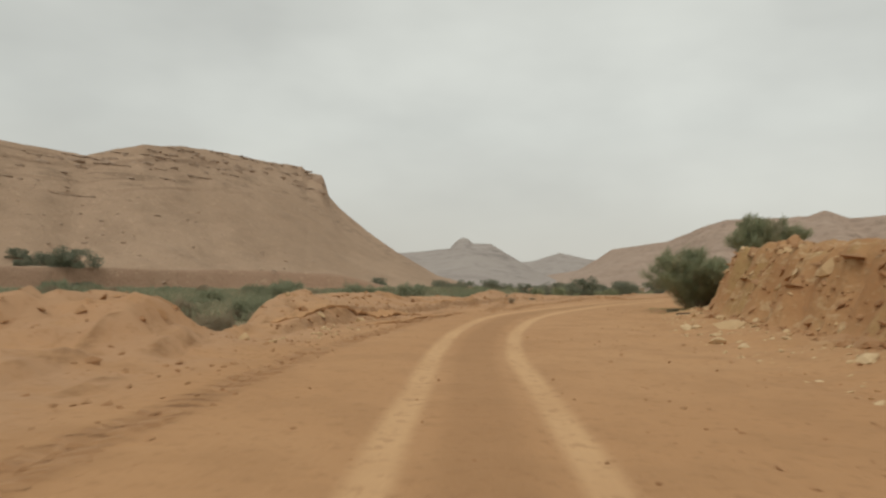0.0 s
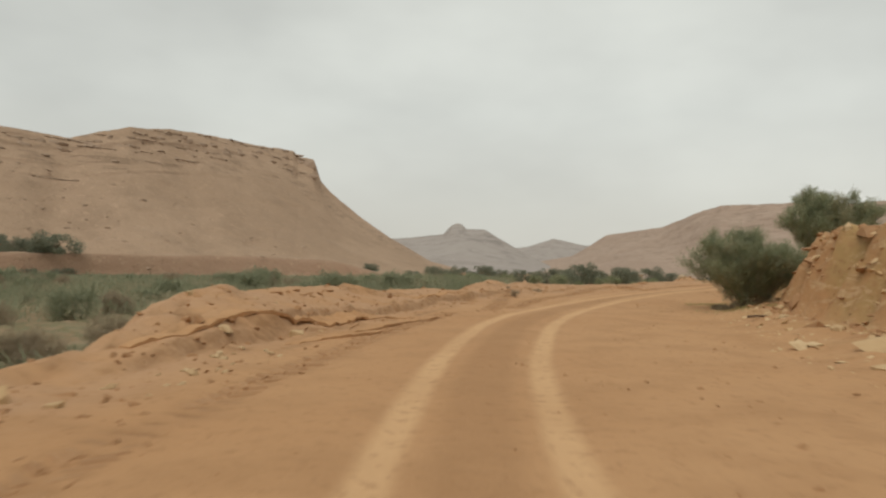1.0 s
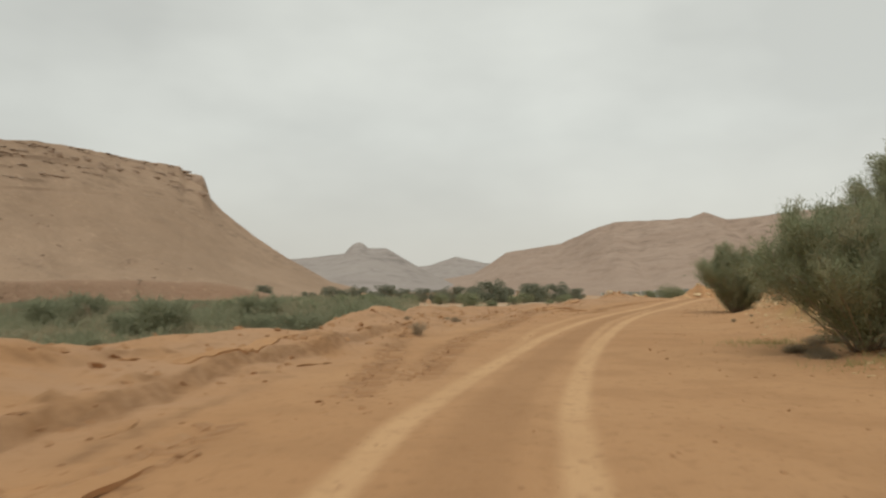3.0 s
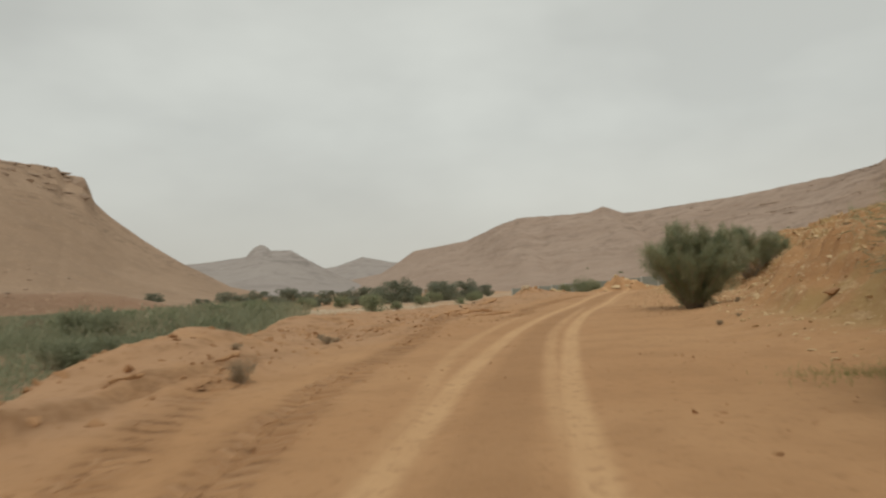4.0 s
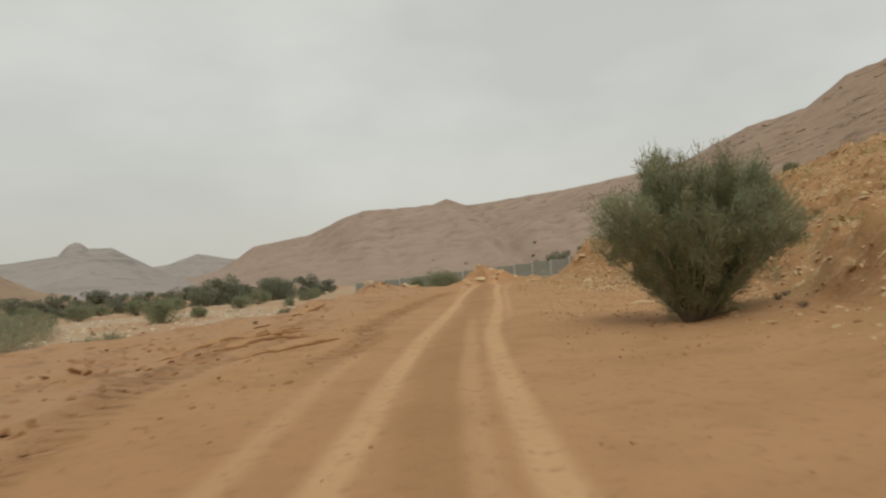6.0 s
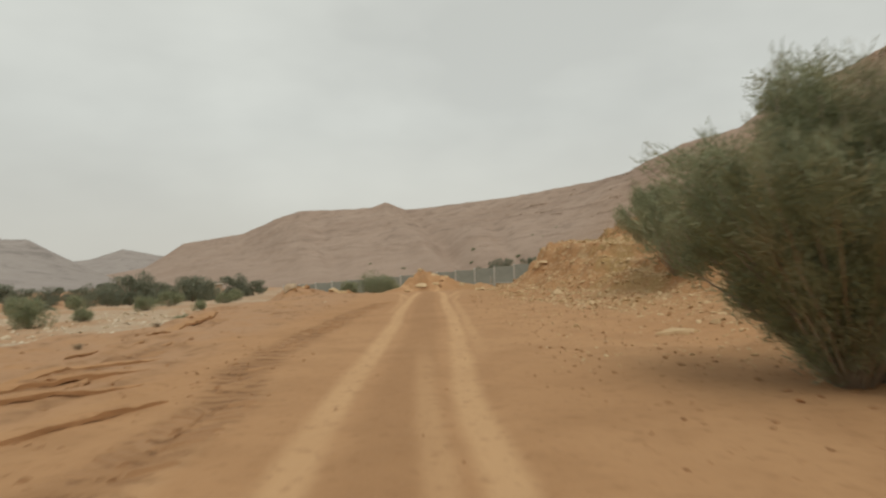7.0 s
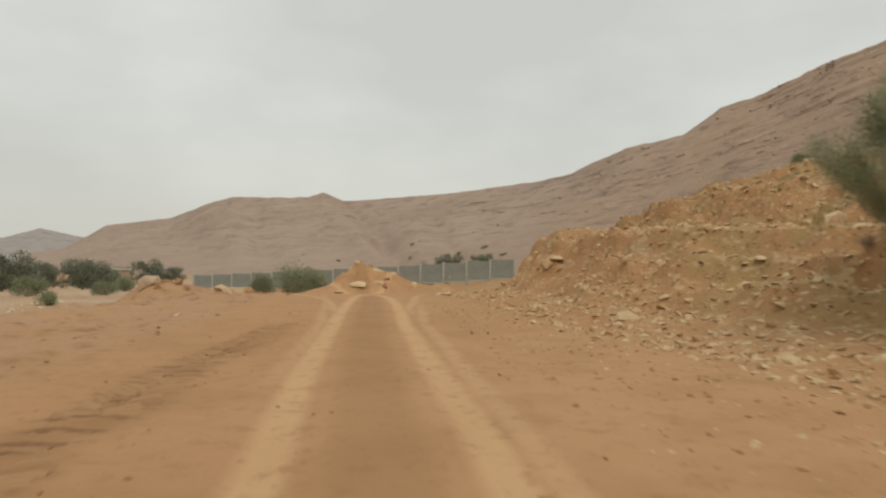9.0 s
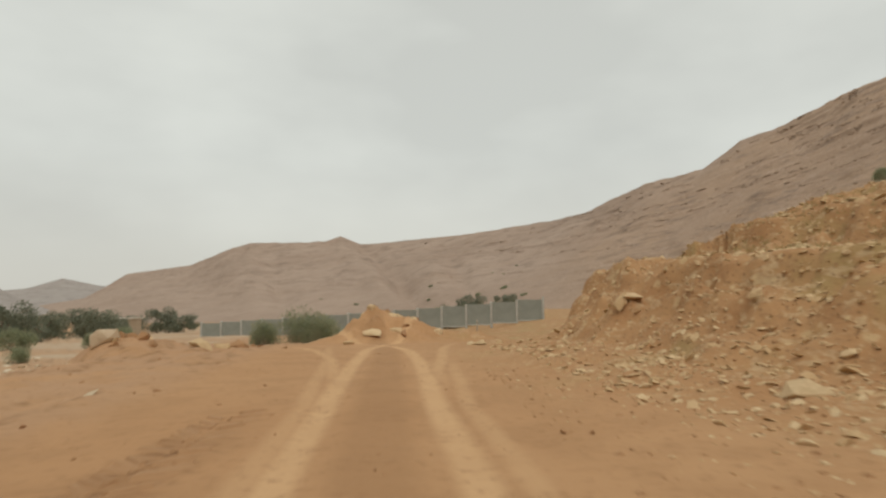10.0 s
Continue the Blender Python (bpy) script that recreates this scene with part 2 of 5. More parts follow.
def leaf_material(name, a, b, dry, patch=1.1):
    m = Nodes(name, 0.75)
    isl = m.t.nodes.new("ShaderNodeNewGeometry").outputs["Random Per Island"]
    n1 = m.noise(patch, 3)
    col = m.mix(isl, a, b)
    col = m.mix(m.span(n1, 0.46, 0.66, 0, 0.8), col, dry)
    # thin leaves let part of the daylight through
    thin = m.t.nodes.new("ShaderNodeBsdfTranslucent")
    both = m.t.nodes.new("ShaderNodeMixShader")
    both.inputs[0].default_value = 0.35
    m.link(col, thin.inputs["Color"])
    m.link(m.bsdf.outputs[0], both.inputs[1])
    m.link(thin.outputs[0], both.inputs[2])
    m.link(both.outputs[0], m.t.nodes["Material Output"].inputs["Surface"])
    return m.done(col)


def plain_material(name, a, b, scale, rough=0.85, depth=0.01):
    m = Nodes(name, rough)
    n1, n2 = m.noise(scale, 5, 0.6), m.noise(scale * 9, 4, 0.6)
    col = m.mix(m.span(n1, 0.35, 0.65), a, b)
    col = m.mix(m.span(n2, 0.5, 0.7, 0, 0.3), col, tuple(c * 0.75 for c in a))
    return m.done(col, m.bump(n2, 0.4, depth))


M_GROUND = ground_material()
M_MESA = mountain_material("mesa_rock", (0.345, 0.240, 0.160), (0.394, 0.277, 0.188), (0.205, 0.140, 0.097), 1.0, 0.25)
# no haze in the air: range and butte rock are greyed and paled instead
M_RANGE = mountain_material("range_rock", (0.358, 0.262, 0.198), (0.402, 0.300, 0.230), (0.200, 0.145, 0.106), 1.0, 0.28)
M_HAZED_ROCK = mountain_material("hazed_distant_rock", (0.345, 0.302, 0.270), (0.365, 0.322, 0.288), (0.310, 0.268, 0.240), 0.5, 0.5)
M_STONE = stone_material("pale_limestone", (0.645, 0.485, 0.290), (0.520, 0.350, 0.184))
M_WHITE = stone_material("whitish_limestone", (0.670, 0.575, 0.430), (0.590, 0.475, 0.325), much=0.25)
M_CREAM = stone_material("cream_limestone", (0.600, 0.455, 0.275), (0.520, 0.365, 0.200))
M_LEDGE = stone_material("brown_ledge_rock", (0.400, 0.300, 0.222), (0.330, 0.240, 0.172), (0.290, 0.205, 0.145))
M_CLOD = stone_material("red_earth_clod", (0.430, 0.250, 0.128), (0.350, 0.195, 0.097), (0.350, 0.195, 0.093), 0.5)
M_BROOM = leaf_material("broom_twigs", (0.250, 0.278, 0.166), (0.325, 0.348, 0.214), (0.375, 0.352, 0.230))
M_TREE = leaf_material("acacia_leaves", (0.190, 0.212, 0.150), (0.250, 0.265, 0.188), (0.255, 0.250, 0.182))
M_REED = leaf_material("reed_leaves", (0.245, 0.265, 0.170), (0.340, 0.345, 0.225), (0.450, 0.375, 0.255), 0.20)
M_DRY = leaf_material("dry_shrub_twigs", (0.330, 0.270, 0.185), (0.370, 0.295, 0.200), (0.330, 0.285, 0.200))
M_BARK = plain_material("grey_bark", (0.300, 0.245, 0.180), (0.390, 0.325, 0.245), 6.0)
M_CONCRETE = plain_material("weathered_concrete", (0.480, 0.470, 0.420), (0.400, 0.390, 0.350), 1.5)
M_PANEL = plain_material("grey_green_panel", (0.255, 0.270, 0.235), (0.300, 0.310, 0.270), 0.8)

# ---- land form ----
_lat = np.random.RandomState(7).rand(256, 256)


def vnoise(x, y, seed=0):
    """Smooth lattice noise in 0..1."""
    x, y = np.asarray(x, float) + 37.7 * seed, np.asarray(y, float) + 91.3 * seed
    ix, iy = np.floor(x).astype(int), np.floor(y).astype(int)
    fx, fy = x - ix, y - iy
    fx, fy = fx * fx * (3 - 2 * fx), fy * fy * (3 - 2 * fy)
    a, b = _lat[ix % 256, iy % 256], _lat[(ix + 1) % 256, iy % 256]
    c, d = _lat[ix % 256, (iy + 1) % 256], _lat[(ix + 1) % 256, (iy + 1) % 256]
    return (a * (1 - fx) + b * fx) * (1 - fy) + (c * (1 - fx) + d * fx) * fy


def fbm(x, y, octaves=4, seed=0, gain=0.5):
    total, amp, norm = 0.0, 1.0, 0.0
    for k in range(octaves):
        total = total + amp * vnoise(x * 2.03**k, y * 2.03**k, seed + k)
        norm += amp
        amp *= gain
    return total / norm


def sstep(a, b, v):
    u = np.clip((v - a) / (b - a), 0, 1)
    return u * u * (3 - 2 * u)


# the road's middle line, as a curve of one parameter, run on straight at both ends
_u = np.linspace(0, 10, 161)
_line = np.stack([np.polyval((3.3986e-4, -0.01096114, 0.10223306, -0.03974817, -0.28714664, 7.4240608), _u),
                  np.polyval((1.172268e-3, -0.04093416, 0.29803024, 6.13214982, 9.45331446), _u)], 1)
_d0 = (_line[0] - _line[2]) / np.linalg.norm(_line[0] - _line[2])
_d1 = (_line[-1] - _line[-5]) / np.linalg.norm(_line[-1] - _line[-5])
_line = np.concatenate([[_line[0] + _d0 * k for k in (400, 20)], _line, [_line[-1] + _d1 * k for k in (25, 60, 500)]])
_len = np.r_[0, np.cumsum(np.linalg.norm(np.diff(_line, axis=0), axis=1))]
_len = _len - _len[2]


def road_coords(x, y):
    """Distance along the road and offset from its middle line, positive to the right."""
    x, y = np.asarray(x, float).ravel(), np.asarray(y, float).ravel()
    best, s, n = np.full(len(x), 1e18), np.zeros(len(x)), np.zeros(len(x))
    for k in range(len(_line) - 1):
        ax, ay = _line[k]
        dx, dy = _line[k + 1] - _line[k]
        ll = dx * dx + dy * dy
        u = np.clip(((x - ax) * dx + (y - ay) * dy) / ll, 0, 1)
        cx, cy = ax + u * dx, ay + u * dy
        far = (x - cx) ** 2 + (y - cy) ** 2
        near = far < best
        best = np.where(near, far, best)
        side = ((x - ax) * dy - (y - ay) * dx) / math.sqrt(ll)
        s = np.where(near, _len[k] + u * math.sqrt(ll), s)
        n = np.where(near, np.sign(side) * np.sqrt(far), n)
    return s, n


def at_road(s, n):
    """World x, y of a place given along and beside the road."""
    k = min(max(int(np.searchsorted(_len, s)) - 1, 0), len(_line) - 2)
    d = _line[k + 1] - _line[k]
    ln = np.linalg.norm(d)
    p = _line[k] + d * (s - _len[k]) / ln
    return p[0] + n * d[1] / ln, p[1] - n * d[0] / ln


# wheel tracks: offset from the middle line by distance along the road
LINES = {
    "track_left": ([-20, 5, 8, 13, 17, 20, 23, 26, 30, 34, 40, 49, 55, 60, 65, 70, 81, 88, 92, 97, 106], [-0.6, -0.60, -0.56, -0.74, -0.92, -1.05, -1.22, -1.2, -0.95, -0.78, -0.76, -0.82, -0.83, -0.77, -0.75, -0.85, -0.80, -0.60, -0.1, 1.2, 5]),
    "track_right": ([-20, 5, 8, 12, 16, 20, 24, 27, 30, 34, 40, 43, 48, 55, 62, 67, 71, 75, 82, 87, 90, 94, 106], [0.95, 0.94, 0.92, 0.72, 0.60, 0.56, 0.45, 0.50, 0.60, 0.72, 0.78, 0.73, 0.62, 0.55, 0.70, 0.72, 0.66, 0.65, 0.77, 0.60, 0.2, -1.2, -6]),
    "track_inner": ([20, 33, 38, 43, 49, 53, 60, 70], [0.7, 0.56, 0.48, 0.28, 0.14, 0.15, 0.0, 0.0]),
    "track_outer": ([20, 32, 35, 40, 44, 50, 53, 60], [-1.0, -1.0, -1.0, -1.42, -1.52, -1.68, -1.74, -1.9]),
    "track_right_old": ([50, 62, 67, 75, 79, 90], [0.95, 1.0, 1.04, 1.05, 1.3, 2.0]),
    "track_left_old": ([60, 66, 75, 84, 92, 106], [-1.2, -1.1, -1.08, -1.5, -2.2, -3.4]),
    "fork_left": ([60, 78, 83, 87, 90, 94, 106], [-0.8, -0.9, -1.35, -2.1, -3.0, -4.6, -9]),
    "fork_right": ([60, 76, 80, 83, 87, 91, 95, 106], [0.7, 0.80, 1.0, 1.35, 1.7, 2.3, 3.6, 8]),
}


def line_at(key, s):
    return np.interp(s, *LINES[key])


# ruts of a tractor beside the wheel tracks
RUTS = [([-10, 6, 10, 17, 25, 27], [-2.9, -2.84, -2.70, -2.62, -2.85, -2.9], 0.26),
        ([26.5, 28.4, 31, 36, 38], [-2.0, -2.25, -2.80, -4.1, -4.6], 0.30),
        ([28, 31.4, 36, 40, 43, 46, 50, 56, 62], [-1.6, -1.95, -2.55, -2.62, -2.97, -3.45, -4.25, -4.95, -4.9], 0.33),
        ([50, 53, 55, 57, 60, 65, 69, 73, 76], [-2.3, -1.98, -1.95, -2.4, -2.5, -2.3, -2.2, -1.85, -1.8], 0.36)]
# crest of the earth thrown up along the left edge: along, beside, height
CREST = ([13.5, 16, 18, 20, 23, 26.5, 28, 29.5, 31.3, 32.5, 33.5, 34.4, 35.5, 36.7, 38.8, 39.7, 40.6, 42, 44, 47, 50, 54, 58, 62],
         [-5.0, -5.4, -6.2, -6.5, -7.0, -7.0, -7.0, -7.0, -6.3, -6.0, -5.9, -5.5, -5.9, -6.0, -6.1, -6.2, -6.1, -6.4, -7.3, -8.3, -9.5, -10.5, -10.2, -9.0],
         [0.0, 0.13, 0.36, 0.52, 0.50, 0.52, 0.30, 0.14, 0.28, 0.32, 0.16, 0.02, 0.24, 0.48, 0.66, 0.62, 0.26, 0.20, 0.26, 0.26, 0.24, 0.12, 0.05, 0.0])


# heaps of bulldozed earth: along, beside, half length, half width, height
HEAPS = [(10.4, -6.2, 1.6, 1.8, 1.0), (4.5, -8.5, 4.5, 2.4, 0.75), (-5, -8.0, 5.5, 2.8, 1.0), 
         (87, -8.0, 2.2, 2.4, 0.42), (96.5, -0.2, 1.6, 2.1, 1.6),
         (97.5, 3.2, 1.4, 2.2, 0.55)]


def land(x, y):
    """Height of the ground, and the masks that colour it."""
    shape = np.shape(x)
    x, y = np.asarray(x, float).ravel(), np.asarray(y, float).ravel()
    s, n = road_coords(x, y)
    road = np.interp(s, [-100, 15, 60, 68, 86, 92, 100, 120, 150, 220], [0, 0, 0.02, 0.10, 0.12, 0.0, -0.45, -1.2, -1.7, -1.2])
    far = np.abs(n)
    wide = far + np.maximum(s - 95, 0)
    floor = -1.15 - 3.5 * sstep(20, 220, wide) + 1.9 * sstep(-10, 22, n) * sstep(88, 112, s)
    floor = floor + 0.5 * (fbm(x / 25, y / 25, 3, 3) - 0.5)
    # left: the embankment ends in a worn edge above the river bed
    edge = np.interp(s, [-40, 0, 10, 13.0, 14.5, 16, 18, 20, 23, 26.5, 29.5, 31.3, 32.5, 33.5, 34.4, 35.5, 36.7, 38.8, 40.6, 42, 44, 47, 50, 57, 64, 67, 70, 75, 78, 81, 84, 87, 90, 94, 100, 108], [-13, -11.5, -8.6, -5.4, -5.1, -5.6, -6.5, -6.9, -7.4, -7.4, -7.3, -6.7, -6.4, -6.1, -5.7, -6.1, -6.4, -6.6, -6.5, -6.9, -7.8, -8.9, -10.2, -10.6, -8.0, -6.9, -7.5, -8.8, -8.0, -7.1, -7.3, -8.4, -6.2, -4.4, -5.5, -12])
    thrown = sstep(12, 16, s) * (1 - sstep(52, 58, s))
    edge = edge + (1.8 - 1.2 * thrown) * (fbm(s / 4.5, n / 8, 3, 5) - 0.5)
    z = np.where(n < 0, floor + (road - floor) * sstep(edge - 2.4 + 0.9 * thrown, edge, n), road)
    # the thrown-up earth rises gently from the road and breaks off towards the field
    ridge_n, ridge_h = np.interp(s, CREST[0], CREST[1]), np.interp(s, CREST[0], CREST[2])
    rise_in = sstep(-2.4, 0.1, ridge_n - n + 0.8 * (fbm(x / 2.2, y / 2.2, 3, 85) - 0.5)) * (1 - sstep(0.0, 1.6, ridge_n - n))
    z = z + (n < -2.0) * ridge_h * rise_in * (0.86 + 0.28 * fbm(x / 0.9, y / 0.9, 3, 87))
    # right: foot of the cut bank and the hillside behind it
    foot = np.interp(s, [-40, 9, 22, 27, 32.3, 34.5, 38, 41, 45, 51, 54, 57, 62, 69.5, 77, 83, 90], [7.3, 7.2, 7.0, 6.5, 6.4, 7.2, 6.9, 6.2, 5.9, 5.9, 6.5, 7.1, 7.3, 7.5, 5.3, 4.7, 4.7])
    foot = foot + 1.2 * (fbm(s / 3.0, n / 8, 3, 9) - 0.5) + 0.9 * (fbm(s / 0.9, n / 1.2, 3, 47) - 0.5)
    steep = np.interp(s, [-40, 27, 31.5, 34.5, 38, 49, 62, 74, 80], [2.2, 2.2, 2.2, 1.0, 1.2, 1.0, 0.62, 0.60, 0.88])
    rise = np.interp(s, [-40, 27, 31.5, 34.5, 38, 49, 62, 72, 80, 86], [1.95, 2.1, 2.35, 0.9, 1.3, 1.9, 1.2, 1.6, 2.1, 2.2])
    after = np.interp(s, [-40, 30, 43, 56, 66, 72], [0.02, 0.03, 0.10, 0.24, 0.31, 0.27])
    up = n - foot
    road_side = 1.7 * sstep(5, 20, n) * sstep(98, 126, s)
    apron = 0.32 * sstep(-2.4, 0, up) + road_side
    bank = apron + np.where(up > 0, np.minimum(up * steep, rise + np.maximum(up - rise / steep, 0) * after), 0)
    rough = sstep(0.1, 1.5, up)
    face = rough * (1 - sstep(2.5, 6, up))
    bank = bank + face * (0.5 * np.abs(fbm(x / 1.1, y / 1.1, 3, 41) - 0.5) * 2 - 0.12 + 0.17 * np.sin(bank * 8 + 6 * fbm(x / 2, y / 2, 2, 43)))
    bank = bank + rough * (1.0 * (fbm(x / 1.4, y / 1.4, 4, 11, 0.65) - 0.5) + 0.8 * (fbm(x / 6, y / 6, 3, 13) - 0.5) * sstep(1, 6, up))
    # terraces of bedded rock on the hillside
    tall = sstep(6, 20, up)
    bank = bank + tall * 0.35 * np.sin(bank * 2.6 + 2 * fbm(x / 9, y / 9, 2, 15))
    # broken beds step up the stony slope
    bed = bank / 0.62 + 1.3 * fbm(x / 5, y / 5, 3, 71)
    part_ = bed - np.floor(bed)
    stepped = 0.62 * (sstep(0.55, 0.85, part_) - part_)
    bank = bank + stepped * sstep(0.42, 0.56, fbm(x / 3.5, y / 3.5, 3, 73)) * sstep(0.6, 2.5, up) * sstep(60, 66, s) * 0.85
    bank = bank - 1.15 * np.exp(-((s - 28.1) / 0.55) ** 4) * sstep(-0.2, 0.5, up) * (1 - sstep(1.2, 2.0, up))
    # a flat bench runs across the stony slope, with a second step of rock behind it
    bench_z = np.interp(s, [64, 72, 80, 90], [1.9, 2.05, 2.4, 2.7]) + 0.4 * (fbm(x / 5, y / 5, 2, 99) - 0.5)
    level_ = np.clip(bank - bench_z, 0, 0.75)
    brow = np.clip(bank - bench_z - 0.75, 0, 0.4)
    bank = bank + (1.6 * brow - 0.84 * level_) * sstep(64, 70, s)
    past = np.maximum(s - (83.5 + 0.60 * np.maximum(n, 0)), 0)
    bank = np.maximum(bank - 0.62 * past, road_side)
    z = np.where(n > 0, z + np.clip(bank, 0, 38), z)
    # the road bed: slightly dished, with shallow ruts; rough beside it
    on = 1 - sstep(2.6, 4.2, far)
    lines = {key: n - line_at(key, s) for key in LINES}
    rutd = np.exp(-((lines["track_left"] / 0.22) ** 2)) + np.exp(-((lines["track_right"] / 0.22) ** 2))
    z = z - on * 0.035 * rutd + on * 0.03 * (fbm(x / 3, y / 3, 3, 17) - 0.5)
    loose = sstep(2.4, 4.5, far) * (1 - sstep(60, 140, far))
    crust = fbm(s / 3.2, n / 0.85, 4, 45, 0.55)
    z = z + loose * (0.20 * (fbm(x / 2.3, y / 2.3, 4, 19, 0.55) - 0.5) + 0.07 * (fbm(x / 0.5, y / 0.5, 2, 21) - 0.5))
    z = z + loose * (n < 0) * sstep(3.4, 4.6, far) * (1 - 0.5 * sstep(25, 30, s)) * (1 - 0.3 * sstep(53, 58, s)) * 0.15 * sstep(0.50, 0.53, crust) * (1 - sstep(0.58, 0.72, crust))
    # low scraped ridges left by a grader
    saw = np.mod(n / 0.8 + 1.2 * fbm(s / 9, n / 6, 3, 61), 1.0)
    torn = sstep(0.46, 0.56, fbm(s / 3.4, n / 1.3, 3, 63)) * (n < -3.2) * (1 - sstep(5.5, 7.0, far)) * sstep(42, 46, s) * (1 - sstep(55, 59, s))
    z = z + torn * 0.07 * saw * (1 - sstep(0.85, 1.0, saw))
    for hs, hn, rs, rn, hh in HEAPS:
        dd = ((s - hs) / rs) ** 2 + ((n - hn) / rn) ** 2
        lump = 0.35 + 1.3 * fbm(x / 1.0, y / 1.0, 4, 23, 0.6)
        z = z + hh * np.exp(-dd * 1.1) * np.clip(lump, 0.5, 1.35) + min(hh, 0.8) * 0.35 * np.exp(-dd * 0.8) * (fbm(x / 0.5, y / 0.5, 3, 25, 0.6) - 0.5)
    # windrow and undercut lip along the left edge of the road
    rut = 0.0 * s
    for k, (rs, rn, rw) in enumerate(RUTS):
        lane = np.interp(s, rs, rn) + 0.14 * (fbm(s / 1.2, s * 0 + k, 3, 67) - 0.5)
        ends = sstep(rs[0], rs[0] + 3, s) * (1 - sstep(rs[-1] - 4, rs[-1], s))
        rut = np.maximum(rut, ends * np.exp(-(((n - lane) / rw) ** 4)))
    rut = rut * (0.45 + 0.55 * sstep(0.35, 0.6, fbm(s / 6, n * 0, 2, 33)))
    z = z + rut * (0.10 * (fbm(x / 0.4, y / 0.4, 3, 27) - 0.5))
    lip = -4.4 + 0.9 * (fbm(s / 3.0, n / 5, 4, 29) - 0.5)
    z = z + 0.20 * sstep(0, 0.13, lip - n) * sstep(13, 16, s) * (1 - sstep(30, 40, s)) * (1 - sstep(2.5, 4, lip - n))
    lip2 = -5.4 + 1.6 * (fbm(s / 2.6, n / 4, 4, 31) - 0.5)
    z = z - 0.14 * sstep(0, 0.25, lip2 - n) * sstep(40, 46, s) * (1 - sstep(55, 60, s)) * (1 - sstep(2, 4, lip2 - n))
    field_x = np.interp(y, [-30, 20, 40, 55, 70, 92, 120, 150, 200, 300], [-4, 0, 3, 8, 12, 14, 11, 4, -25, -62])
    soil = sstep(0.5, 4, field_x - x) * sstep(0.5, 2.0, edge - n) * (1 - sstep(280, 330, far))
    pale = (1 - soil) * sstep(0.5, 2.5, edge - n) * (1 - sstep(45, 110, far)) * sstep(40, 52, s) * (0.35 + 0.65 * sstep(0.40, 0.58, fbm(x / 7, y / 7, 3, 35)))
    # broken soil and the painted shade along crust edges, lips and ridge sides
    broken = 0.95 * torn * sstep(0.80, 0.90, saw) + loose * (n < 0) * sstep(3.0, 4.0, far) * (1.2 * np.exp(-(((crust - 0.512) / 0.018) ** 2)) + 1.2 * np.exp(-(((lip - n - 0.04) / 0.13) ** 2)) * sstep(13, 16, s) * (1 - sstep(34, 42, s)) + 0.6 * np.exp(-(((lip2 - n) / 0.18) ** 2)) * sstep(40, 46, s) * (1 - sstep(55, 60, s)))
    # a second crack, drawn only as a line of dark shade
    broken = broken + 0.9 * np.exp(-(((lip + 0.75 + 0.3 * (fbm(s / 1.6, n * 0, 3, 79) - 0.5) - n) / 0.10) ** 2)) * sstep(16, 18, s) * (1 - sstep(26, 30, s)) * sstep(0.40, 0.50, fbm(s / 1.8, n * 0, 2, 81))
    masks = {"berm": sstep(3.0, 4.6, far) * (n < 0) * (1 - np.clip(pale, 0, 1)), "broken": np.clip(broken, 0, 1), **lines, "road": on, "rut": rut * sstep(-10, 0, s), "along": s, "pale": np.clip(pale, 0, 1), "hill": sstep(-2.2 - 2.0 * sstep(60, 72, s), 1.0, up) * (n > 0), "soil": soil}
    return z.reshape(shape), {k: np.asarray(v, float).reshape(shape) for k, v in masks.items()}


def grid_mesh(name, xs, ys, zs, attrs, material):
    """A sheet of quads from arrays of one shape."""
    rows, cols = xs.shape
    me = bpy.data.meshes.new(name)
    idx = np.arange(rows * cols).reshape(rows, cols)
    quads = np.stack([idx[:-1, :-1], idx[:-1, 1:], idx[1:, 1:], idx[1:, :-1]], -1).reshape(-1, 4)
    me.vertices.add(rows * cols)
    me.vertices.foreach_set("co", np.stack([xs, ys, zs], -1).ravel().astype(np.float32))
    me.loops.add(quads.size)
    me.loops.foreach_set("vertex_index", quads.ravel().astype(np.int32))
    me.polygons.add(len(quads))
    me.polygons.foreach_set("loop_start", (np.arange(len(quads)) * 4).astype(np.int32))
    me.polygons.foreach_set("use_smooth", np.ones(len(quads), dtype=bool))
    for key, values in attrs.items():
        a = me.attributes.new(key, "FLOAT", "POINT")
        a.data.foreach_set("value", values.ravel().astype(np.float32))
    me.update(calc_edges=True)
    me.materials.append(material)
    return new(name, me)


def spread(lo, hi, step, reach, grow=1.085):
    """Even steps between lo and hi, then steps that widen out to the reach."""
    tail, w = [], step
    while not tail or tail[-1] < reach:
        w *= grow
        tail.append((tail[-1] if tail else 0) + w)
    tail = np.array(tail)
    return np.r_[lo - tail[::-1], np.arange(lo, hi, step), hi + tail]


_gx, _gy = np.meshgrid(spread(-6, 50, 0.17, 2600), spread(6, 100, 0.17, 2600))
_gz, _masks = land(_gx, _gy)


def land_z(x, y):
    """Height of the ground sheet at a place."""
    gx, gy = _gx[0], _gy[:, 0]
    i, j = int(np.searchsorted(gx, x)) - 1, int(np.searchsorted(gy, y)) - 1
    u, v = (x - gx[i]) / (gx[i + 1] - gx[i]), (y - gy[j]) / (gy[j + 1] - gy[j])
    return float((_gz[j, i] * (1 - u) + _gz[j, i + 1] * u) * (1 - v) + (_gz[j + 1, i] * (1 - u) + _gz[j + 1, i + 1] * u) * v)


